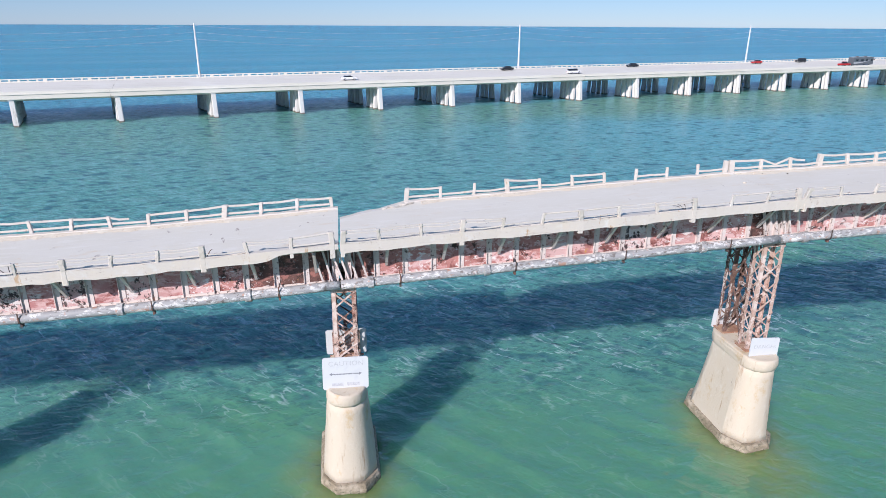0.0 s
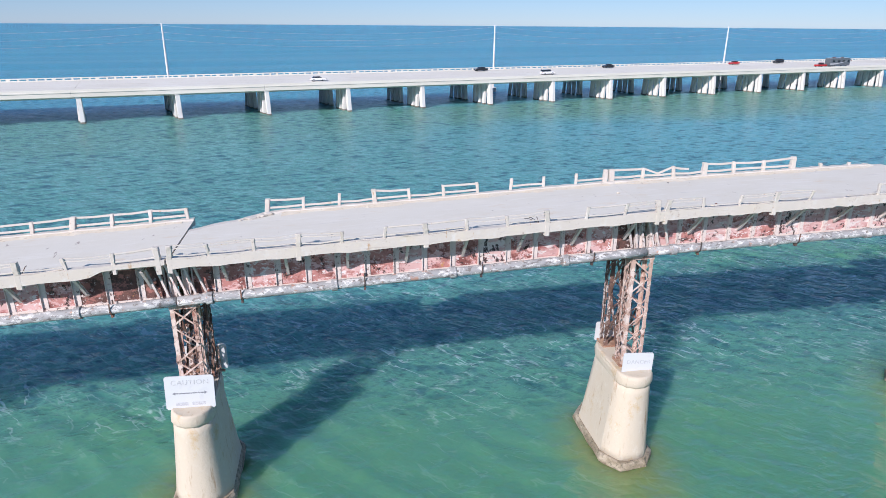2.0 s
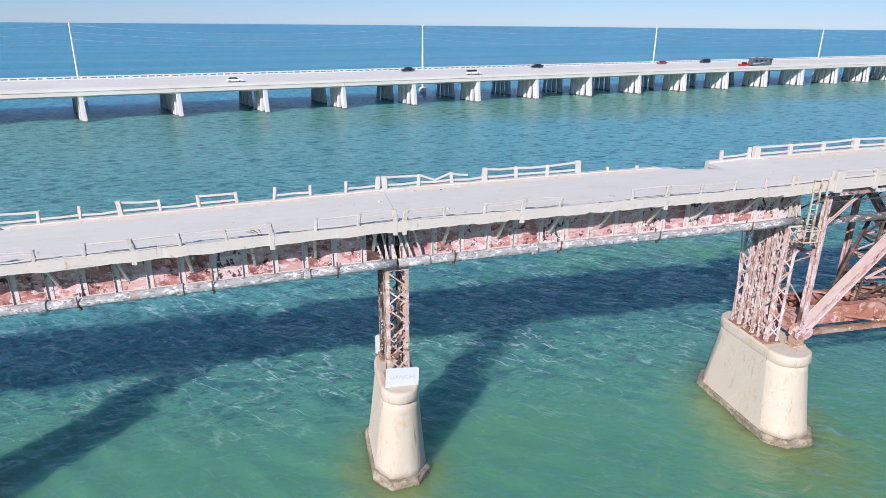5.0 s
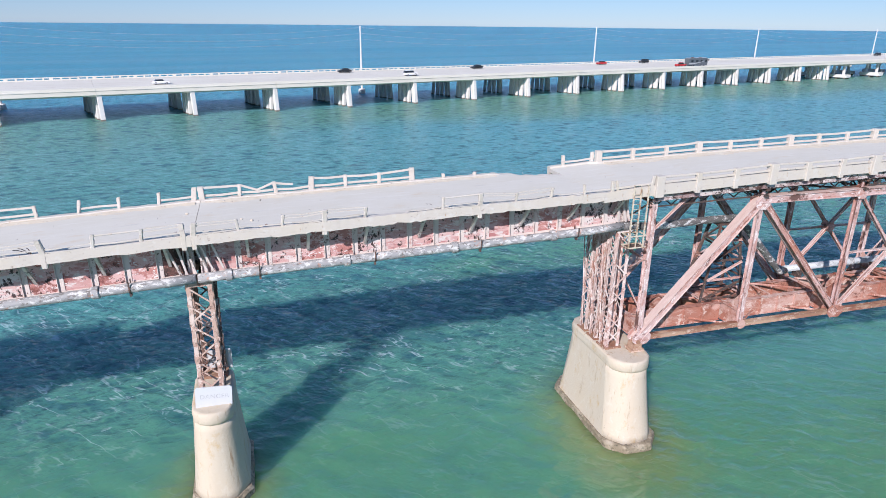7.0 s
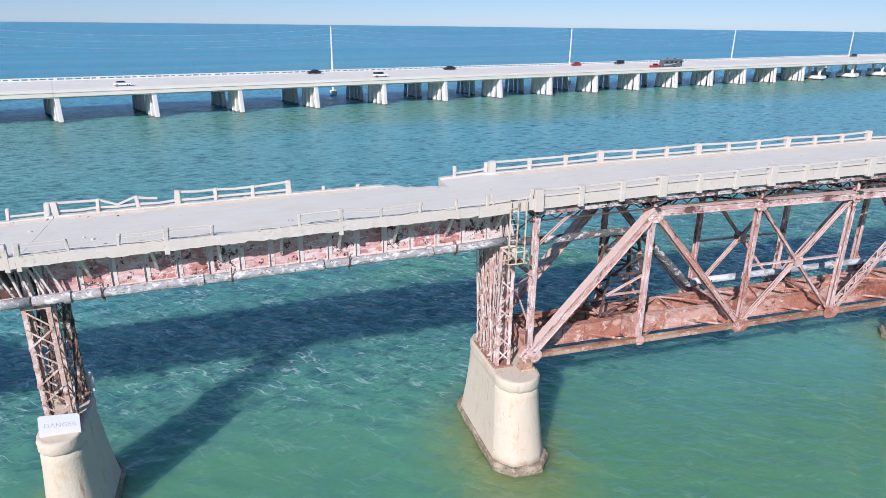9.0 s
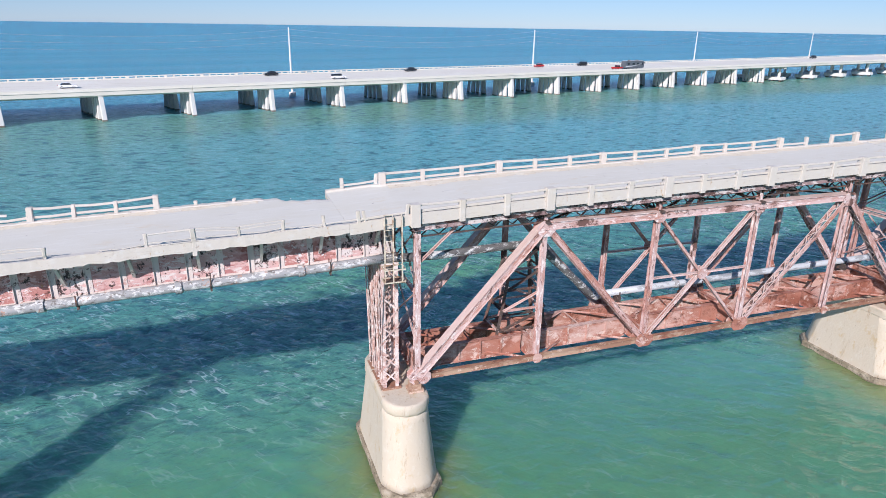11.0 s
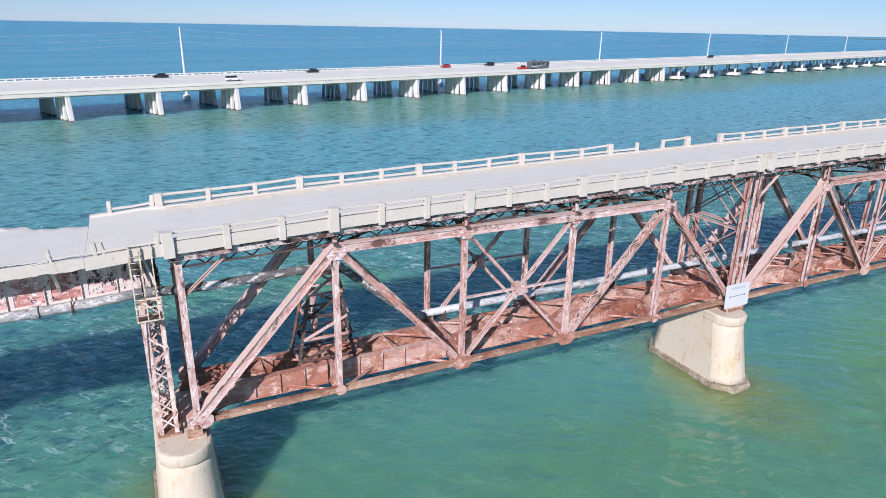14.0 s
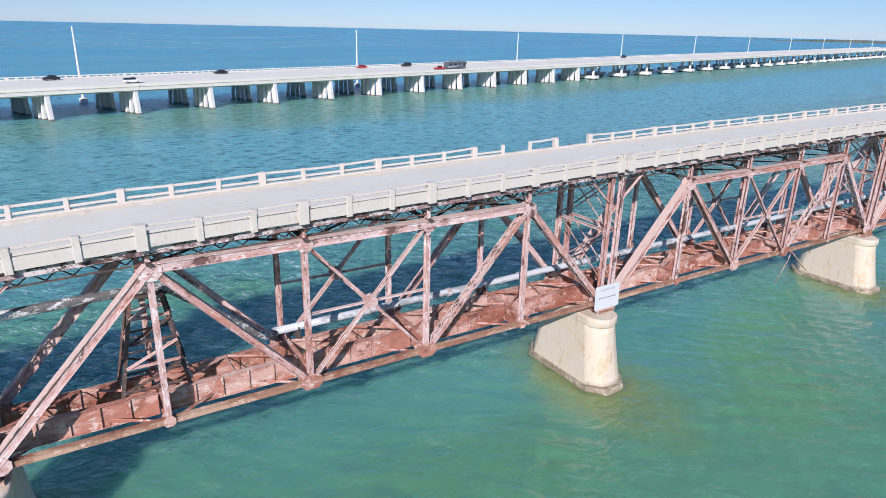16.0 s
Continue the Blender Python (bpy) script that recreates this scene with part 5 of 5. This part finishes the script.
for k in range(9):
    f = k / 8
    rubble(1.0 + 1.5 * f, 34.35 + 0.62 * f + rnd.uniform(-0.2, 0.12), rnd.uniform(0.12, 0.3), CURB, "pale lump of concrete at the broken deck edge", 300 + k)
for k, (x, y) in enumerate(((26.0, 29.3), (26.3, 29.4), (25.6, 30.4), (26.1, 34.3), (22.3, 32.9), (21.0, 35.0), (25.1, 30.9), (24.6, 34.6))):
    rubble(x, y, rnd.uniform(0.07, 0.13), DARK if k % 2 else SAND, "small dark lump of debris on the roadway", 330 + k)
for k in range(22):
    x = -24 + 67 * k / 21 + rnd.uniform(-1.2, 1.2)
    if abs(x + 1.6) > 1.2 and abs(x - 22.8) > 0.8 and not -1.6 < x < 4:
        rubble(x, rnd.choice((28.95, 29.2, 34.7, 34.9)) + rnd.uniform(-0.1, 0.1), rnd.uniform(0.05, 0.12), CURB, "small chip of concrete lying by the kerb", 360 + k)


def loose_rods(x, y, seed):
    """Thin rusted reinforcing rods bent out of a broken post."""
    r = random.Random(seed)
    t = thing("loose_rods", "thin rusted reinforcing rods bent out of the kerb", "scrap", "bent rods along the kerb")
    for _ in range(3):
        p = Vector((x + r.uniform(-0.1, 0.1), y, dz(x) + 0.1))
        d = Vector((r.uniform(-1, 1), r.uniform(-0.15, 0.15), r.uniform(0.15, 0.5)))
        bm = bmesh.new()
        tube(bm, [p, p + d * 0.3 + Vector((0, 0, 0.05)), p + d * 0.7 + Vector((0, 0, 0.07)), p + d], 0.018, 6)
        part("rod", bm, DARK, t)


for k, x in enumerate((-16.3, -7.8, 16.2)):
    loose_rods(x, 28.55, 400 + k)

# ---- warning signs on the piers ----


def letters(text, size, material, parent, m, name="lettering"):
    cu = bpy.data.curves.new(name, "FONT")
    cu.body = text
    cu.size = size
    cu.align_x = "CENTER"
    cu.align_y = "CENTER"
    cu.space_character = 1.12
    cu.extrude = 0.004
    tmp = bpy.data.objects.new("lettering_source", cu)
    scene.collection.objects.link(tmp)
    bpy.context.view_layer.update()
    me = bpy.data.meshes.new_from_object(tmp.evaluated_get(bpy.context.evaluated_depsgraph_get()))
    bpy.data.objects.remove(tmp)
    bpy.data.curves.remove(cu)
    me.materials.clear()
    me.materials.append(material)
    ob = new(name, me)
    ob.parent = parent
    ob.matrix_basis = m
    return ob


def sign(w, h, m, word, arrow, bars, label, y_post=0.35):
    """A board in its own frame: x along the board, z up, facing -y. m places its lower middle."""
    t = new("warning_sign")
    tagged(t, label, "sign", "warning signs on the piers")
    t.matrix_world = m
    bm = bmesh.new()
    prism(bm, chamfered(w, h, 0.09), (0, 0.0, h / 2), (0, 0.05, h / 2))
    part("board", bm, SIGN, t)
    for x in (-w * 0.32, w * 0.32):
        bm = bmesh.new()
        prism(bm, i_section(0.1, 0.1, 0.02), (x, 0.12, -y_post), (x, 0.12, h * 0.95))
        part("sign_post", bm, BENT, t)
    bm = bmesh.new()
    bar(bm, (-w * 0.42, 0.12, -0.1), (w * 0.42, 0.12, -0.1), 0.1, 0.1)
    part("sign_rail", bm, FLOOR_RUST, t, "rusted angle under the board")
    face = Matrix.Rotation(radians(90), 4, "X")
    if word:
        letters(word, h * 0.205 if arrow else h * 0.27, SIGN_INK, t, Matrix.Translation((0.03, -0.006, h * (0.80 if arrow else 0.55))) @ face)
    if arrow:
        bm = bmesh.new()
        z = h * 0.48
        a = w * 0.36
        v = [(-a, 0), (-a + 0.16, 0.09), (-a + 0.16, 0.03), (a - 0.16, 0.03), (a - 0.16, 0.09), (a, 0), (a - 0.16, -0.09), (a - 0.16, -0.03), (-a + 0.16, -0.03), (-a + 0.16, -0.09)]
        prism(bm, [(-x, y) for x, y in v], (0, -0.008, z), (0, -0.002, z))
        bmesh.ops.recalc_face_normals(bm, faces=bm.faces[:])
        part("arrow", bm, SIGN_ARROW, t, "dark double-headed arrow")
    for x0, x1, z in bars:
        bm = bmesh.new()
        box(bm, (x0 * w, -0.007, z * h - 0.09), (x1 * w, -0.002, z * h + 0.09))
        part("text_bar", bm, SIGN_INK, t)
    return t


sign(2.42, 1.86, pose(-1.62, 29.35, 5.9, -4, 1.2, 0), "CAUTION", True, ((-0.30, -0.05, 0.16), (0.03, 0.30, 0.16)), "white faded caution board with a double-headed arrow", 0.0)
sign(1.84, 1.24, pose(22.82, 29.25, 5.86, -4, 3.5, 0), "DANGER", False, (), "white faded danger board above a rusted rail", 0.0)
sign(2.62, 1.88, pose(87.42, 28.7, 6.2, -4, 1, 2), "", True, ((-0.3, 0.3, 0.82),), "white faded board with an arrow at a pier top", 0.45)
sign(2.36, 1.62, pose(-1.5, 33.3, 5.95, -4, 0, 180), "", False, (), "white board seen from behind", 0.0)
sign(1.86, 1.32, pose(22.8, 33.3, 5.95, -4, 0, 180), "", False, (), "white board seen from behind", 0.0)

# ---- highway bridge ----
TURN_HW = 13.16
GRADE = 0.0025
SKEW = 6.5
D = Vector((math.cos(radians(TURN_HW)), math.sin(radians(TURN_HW)), 0))
N = Vector((-D.y, D.x, 0))
O = Vector((0, 184.93, -0.03))


def hw(s, n, z):
    """A point of the rising highway: s along it, n across, z over the water at s = 0."""
    return O + D * s + N * n + Vector((0, 0, z + GRADE * s))


def along_hw(s, n, z):
    return Matrix.Translation(hw(s, n, z)) @ Matrix.Rotation(radians(TURN_HW), 4, "Z") @ Matrix.Rotation(-math.atan(GRADE), 4, "Y")


def road_z(n):
    return 7.8 + 0.9 * (n - 3.4) / 27.2


def highway():
    t = thing("highway_bridge", "long pale concrete highway bridge on many piers", "bridge", at=(0, 0, 0))
    s0, s1 = -420.0, 1900.0
    cuts = [s0] + [-200 + 47 * i for i in range(24)] + [s1]
    prof = [(3.1, 6.75), (3.1, 7.8), (3.4, 7.8), (30.6, 8.7), (31.0, 8.7), (31.0, 7.7), (28.5, 7.0), (4.2, 6.3)]
    for a, b in zip(cuts, cuts[1:]):
        bm = bmesh.new()
        loft(bm, [[hw(a, n, z) for n, z in prof], [hw(b - 0.06, n, z) for n, z in prof]])
        bmesh.ops.recalc_face_normals(bm, faces=bm.faces[:])
        part("deck_slab", bm, NEW_CONCRETE, t)
        bm = bmesh.new()
        q = [(3 + a, b - 0.2) for a, b in ((0.0, 8.0), (-0.05, 8.0), (-0.05, 8.25), (0.02, 8.30), (0.05, 8.82), (0.28, 8.82), (0.34, 8.30), (0.42, 8.05), (0.42, 8.0))]
        loft(bm, [[hw(a, n, z) for n, z in q], [hw(b - 0.06, n, z) for n, z in q]])
        bmesh.ops.recalc_face_normals(bm, faces=bm.faces[:])
        part("parapet", bm, NEW_CONCRETE, t)
    # far parapet with open slots
    seg = 11.0
    bm = bmesh.new()
    box(bm, (0, -0.18, 0), (seg, 0.18, 0.22))
    box(bm, (0, -0.14, 0.60), (seg, 0.14, 0.86))
    for i in range(6):
        x = min(seg - 0.5, i * seg / 5) if i == 5 else i * seg / 5
        box(bm, (x, -0.13, 0.22), (x + 0.5, 0.13, 0.60))
    me = bpy.data.meshes.new("far_parapet")
    bm.to_mesh(me)
    bm.free()
    me.materials.append(NEW_CONCRETE)
    for i in range(130):
        shared("far_parapet", me, along_hw(-330 + seg * i, 30.75, 8.7), t)
    # edge lines
    for n in (5.0, 14.0, 19.0, 28.6):
        bm = bmesh.new()
        box(bm, (0, -0.08, 0.005), (1200, 0.08, 0.012))
        ob = part("edge_line", bm, CURB, t)
        ob.matrix_basis = along_hw(-330, n, road_z(n))
    return t


highway()


def pile_bent():
    t = thing("slanted_bent", "row of slanting pale concrete piles under the highway", "bridge bent", "slanted bents of the highway bridge")
    r = random.Random(5)
    for g, (n0, count) in enumerate(((0.0, 8), (15.6, 7))):
        bm = bmesh.new()
        box(bm, (-0.75, n0 - 0.6, 5.7), (0.75, n0 + 1.3 * (count - 1) + 0.6, 6.6))
        part("pier_cap", soften(bm, 0.05), PILE, t)
        for i in range(count):
            n = n0 + 1.3 * i
            out = -0.9 if i == 0 else (-0.4 if i == 1 else (0.9 if i == count - 1 else r.uniform(-0.2, 0.25)))
            lean = (0.5 if i % 2 else -0.5) if i else 0.1
            top, foot = Vector((lean * 0.3, n, 6.0)), Vector((lean, n + out, -2.0))
            bm = bmesh.new()
            w = 1.15 if i == 0 else 0.92
            prism(bm, chamfered(w, 0.9, 0.07), foot, top, (0, 1, 0))
            pile = part("pier_column", bm, PILE, t)
            a, b = lerp(foot, top, 0.16), lerp(foot, top, 0.29)
            bm = bmesh.new()
            prism(bm, chamfered(w + 0.04, 0.94, 0.07), a, b, (0, 1, 0))
            part("wet_band", bm, PILE_FOOT, pile, "dark wet band at the waterline")
    return t


def column_bent():
    t = thing("column_bent", "concrete columns on a wide pile cap under the highway", "bridge bent", "column bents of the highway bridge")
    for n0 in (1.4, 15.6):
        bm = bmesh.new()
        box(bm, (-2.6, n0 - 1.4, 0.6), (2.6, n0 + 8.6, 1.9))
        part("pier_cap", soften(bm, 0.08), PILE, t)
        for n in (n0 + 1.2, n0 + 6.2):
            bm = bmesh.new()
            prism(bm, chamfered(1.3, 1.1, 0.15), (0, n, 1.9), (0, n, 5.5), (0, 1, 0))
            part("column", bm, PILE, t)
        bm = bmesh.new()
        loft(bm, [[Vector((-0.8, n0 - 1.6, z1)), Vector((0.8, n0 - 1.6, z1)), Vector((0.8, n0 + 9, z1)), Vector((-0.8, n0 + 9, z1))] for z1 in (5.6, 6.9)])
        part("cross_head", bm, PILE, t)
        for s in (-1.9, 0, 1.9):
            for n in (n0 - 0.4, n0 + 3.6, n0 + 7.6):
                bm = bmesh.new()
                prism(bm, chamfered(0.6, 0.6, 0.05), (s, n, -2), (s, n, 0.6), (0, 1, 0))
                part("foundation_column", bm, PILE_FOOT, t)
    return t


def under_road(s):
    """Stands a bent askew under the road at s, stretched to the height of the deck there."""
    return Matrix.Translation(O + D * s + N * 3.9) @ Matrix.Rotation(radians(TURN_HW + SKEW), 4, "Z") @ Matrix.Diagonal((1, 1, 1 + GRADE * s / 6.4, 1))


first = pile_bent()
for i in range(21):
    m = under_road(311.5 - 23.07 * i)
    if i == 0:
        first.matrix_basis = m
    else:
        copy_thing(first, m)
second = column_bent()
for i in range(36):
    m = under_road(331.0 + 30.6 * i)
    if i == 0:
        second.matrix_basis = m
    else:
        copy_thing(second, m)

# ---- power poles and wires ----


def pole():
    t = thing("power_pole", "tall white concrete power pole standing in the sea", "power pole", "power poles behind the highway")
    bm = bmesh.new()
    k = 10
    loft(bm, [[Vector((r * math.cos(2 * math.pi * i / k), r * math.sin(2 * math.pi * i / k), z)) for i in range(k)] for r, z in ((0.42, 1.6), (0.36, 9), (0.22, 24.0))])
    part("shaft", bm, POLE, t)
    bm = bmesh.new()
    loft(bm, [[Vector((r * math.cos(2 * math.pi * i / 12), r * math.sin(2 * math.pi * i / 12), z)) for i in range(12)] for r, z in ((1.3, -2), (1.3, 1.5), (1.1, 1.7))])
    part("footing", bm, PILE, t)
    for z, x in ((23.4, 0.9), (21.4, 0.9), (19.4, 0.9)):
        bm = bmesh.new()
        tube(bm, [(0, 0, z - 0.15), (0, -x, z)], 0.07, 8)
        part("insulator_arm", bm, POLE, t)
    return t


POLE_S = [77.4 + 113.5 * i for i in range(-3, 13)]
first_pole = pole()
for i, x in enumerate(POLE_S):
    m = Matrix.Translation(O + D * x + N * 40.5) @ Matrix.Rotation(radians(TURN_HW), 4, "Z")
    if i == 0:
        first_pole.matrix_basis = m
    else:
        copy_thing(first_pole, m)


def wires():
    for z in (23.4, 21.4, 19.4):
        t = thing("power_line", "thin sagging power line between poles", "power line", "power lines behind the highway")
        for a, b in zip(POLE_S, POLE_S[1:]):
            pts = []
            for i in range(13):
                f = i / 12
                pts.append(O + D * (a + (b - a) * f) + N * 39.6 + Vector((0, 0, z - 2.6 * 4 * f * (1 - f))))
            bm = bmesh.new()
            tube(bm, pts, 0.026, 4)
            part("wire", bm, WIRE, t)


wires()

# ---- vehicles ----


def wheel(parent, x, y, r, w=0.24):
    bm = bmesh.new()
    prof = [(-w / 2, r * 0.62), (-w / 2, r * 0.92), (-w / 2 + 0.04, r), (w / 2 - 0.04, r), (w / 2, r * 0.92), (w / 2, r * 0.62)]
    k = 16
    loft(bm, [[Vector((x + q * math.cos(2 * math.pi * i / k), y + o, r + q * math.sin(2 * math.pi * i / k))) for o, q in prof] for i in range(k)] +
         [[Vector((x + q, y + o, r)) for o, q in prof]], caps=False)
    wh = new("wheel")
    wh.parent = parent
    part("tyre", bm, RUBBER, wh)
    bm = bmesh.new()
    bmesh.ops.create_cone(bm, cap_ends=True, segments=14, radius1=r * 0.62, radius2=r * 0.62, depth=w * 0.8,
                          matrix=Matrix.Translation((x, y, r)) @ Matrix.Rotation(radians(90), 4, "X"))
    part("rim", bm, RIM, wh)


def shell(profile, half, inset=0.0, top_from=99.0):
    """A closed body from a side outline; the part above top_from leans inwards."""
    bm = bmesh.new()
    rows = []
    for y in (-half, half):
        s = -1 if y < 0 else 1
        rows.append([Vector((x, y - s * (inset if z > top_from else 0), z)) for x, z in profile])
    loft(bm, rows)
    bmesh.ops.recalc_face_normals(bm, faces=bm.faces[:])
    bmesh.ops.bevel(bm, geom=bm.edges[:], offset=0.06, segments=2, affect="EDGES", clamp_overlap=True)
    return bm


def car(kind, material, label, s, n, back=False):
    t = new(kind)
    tagged(t, label, "car" if kind != "pickup_truck" else "truck", "vehicles on the highway")
    long = {"sedan": 4.7, "suv": 4.9, "pickup_truck": 5.4}[kind]
    a = long / 2
    if kind == "sedan":
        body = [(-a, 0.35), (-a, 0.88), (-a + 0.75, 0.98), (a - 1.3, 0.94), (a - 0.1, 0.75), (a, 0.5), (a - 0.1, 0.3), (-a + 0.1, 0.28)]
        cab = [(-a + 0.55, 0.9), (-a + 1.25, 1.42), (0.35, 1.45), (a - 1.25, 0.9)]
    elif kind == "suv":
        body = [(-a, 0.4), (-a, 1.05), (a - 1.25, 1.08), (a - 0.1, 0.98), (a, 0.6), (a - 0.1, 0.36), (-a + 0.1, 0.34)]
        cab = [(-a + 0.06, 1.0), (-a + 0.3, 1.74), (0.75, 1.76), (a - 1.35, 1.0)]
    else:
        body = [(-a, 0.5), (-a, 1.08), (a - 1.3, 1.1), (a - 0.1, 1.02), (a, 0.6), (a - 0.1, 0.42), (-a + 0.1, 0.42)]
        cab = [(-0.75, 1.0), (-0.6, 1.76), (0.65, 1.78), (a - 1.4, 1.0)]
    part("body", shell(body, 0.92), material, t)
    part("cabin_glass", shell(cab, 0.84, 0.14, 1.3), GLASS, t)
    roof = [(cab[1][0] - 0.02, cab[1][1] - 0.03), (cab[1][0] + 0.05, cab[1][1] + 0.05), (cab[2][0] - 0.05, cab[2][1] + 0.05), (cab[2][0] + 0.05, cab[2][1] - 0.03)]
    part("roof", shell(roof, 0.74), material, t)
    for y in (-0.82, 0.82):
        for x in (-a + 0.9, a - 0.95):
            wheel(t, x, y, 0.34 if kind == "sedan" else 0.39)
        bm = bmesh.new()
        prism(bm, rect(0.3, 0.13), (a - 0.12, y * 0.78, 0.72), (a + 0.01, y * 0.78, 0.7))
        part("headlight", bm, LAMP, t)
        bm = bmesh.new()
        prism(bm, rect(0.22, 0.2), (-a - 0.01, y * 0.86, 0.82), (-a + 0.08, y * 0.86, 0.82))
        part("tail_light", bm, TAIL, t)
        bm = bmesh.new()
        prism(bm, rect(0.03, 0.6), (a - 1.45, y * 1.15, 0.8), (a - 1.3, y * 1.15, 0.8))
        part("mirror", bm, material, t)
    t.matrix_basis = along_hw(s, n, road_z(n) + 0.01) @ Matrix.Rotation(radians(180 if back else 0), 4, "Z")
    return t


def motorhome(s, n):
    t = new("motorhome")
    tagged(t, "long dark grey motorhome with pale swoosh stripes", "motorhome", "vehicles on the highway")
    dark = paint("motorhome_grey", (0.10, 0.115, 0.13))
    pale = paint("motorhome_silver", (0.42, 0.44, 0.46))
    a = 5.9
    part("body", shell([(-a, 0.55), (-a, 3.3), (-a + 0.2, 3.45), (a - 0.5, 3.45), (a - 0.1, 3.1), (a, 1.6), (a - 0.05, 0.6), (a - 0.4, 0.5)], 1.24), dark, t)
    bm = bmesh.new()
    prism(bm, [(-1.0, -0.06), (1.0, -0.06), (1.0, 0.06), (-1.0, 0.06)], (-a + 0.3, 0, 3.5), (a - 0.8, 0, 3.5))
    part("roof", bm, pale, t)
    for x in (-2.6, 2.2):
        bm = bmesh.new()
        box(bm, (x - 0.55, -0.4, 3.55), (x + 0.55, 0.4, 3.85))
        part("air_conditioner", soften(bm, 0.06), DARK, t)
    bm = bmesh.new()
    box(bm, (a - 0.35, -1.05, 1.7), (a + 0.02, 1.05, 2.9))
    part("windscreen", bm, GLASS, t)
    for side in (-1, 1):
        for x0, x1, z0, z1 in ((-4.6, -3.2, 1.9, 2.6), (-1.6, -0.1, 1.9, 2.6), (1.2, 2.4, 1.9, 2.6), (4.2, 5.3, 1.8, 2.7)):
            bm = bmesh.new()
            box(bm, (x0, side * 1.25 - 0.012, z0), (x1, side * 1.25 + 0.012, z1))
            part("side_window", bm, GLASS, t)
        bm = bmesh.new()
        rows = []
        for i in range(15):
            f = i / 14
            x = -a + 0.2 + 10.5 * f
            z = 0.95 + 1.5 * f * f
            rows.append([Vector((x, side * 1.245 - 0.01, z)), Vector((x, side * 1.245 + 0.01, z)), Vector((x, side * 1.245 + 0.01, z + 0.45 * (1 - f) + 0.05)), Vector((x, side * 1.245 - 0.01, z + 0.45 * (1 - f) + 0.05))])
        loft(bm, rows)
        part("side_stripe", bm, pale, t)
        for x in (-3.4, -2.3, 4.0):
            wheel(t, x, side * 1.05, 0.5, 0.3)
        bm = bmesh.new()
        bar(bm, (a - 0.1, side * 1.3, 2.7), (a + 0.25, side * 1.5, 2.3), 0.12, 0.35)
        part("mirror", bm, DARK, t)
    t.matrix_basis = along_hw(s, n, road_z(n) + 0.01)


motorhome(221.0, 9.0)
RED, BLACK, WHITE = paint("red_paint", (0.45, 0.02, 0.02)), paint("black_paint", (0.015, 0.017, 0.02)), paint("white_paint", (0.72, 0.72, 0.72))
car("pickup_truck", RED, "red pickup truck following the motorhome", 211.5, 9.0)
car("suv", WHITE, "white car with dark windows on the highway", 83.2, 11.5)
car("sedan", BLACK, "black sedan in the far lane of the highway", 119.1, 26.5, True)
car("sedan", RED, "small red car in the far lane of the highway", 182.7, 26.8, True)
car("suv", BLACK, "black car in the far lane of the highway", 208.0, 26.8, True)
car("sedan", WHITE, "white car on the highway", 4.9, 12.5)
car("sedan", BLACK, "black sedan in the far lane of the highway", 65.5, 27.0, True)
car("suv", BLACK, "black car far along the highway", 397.0, 26.5, True)
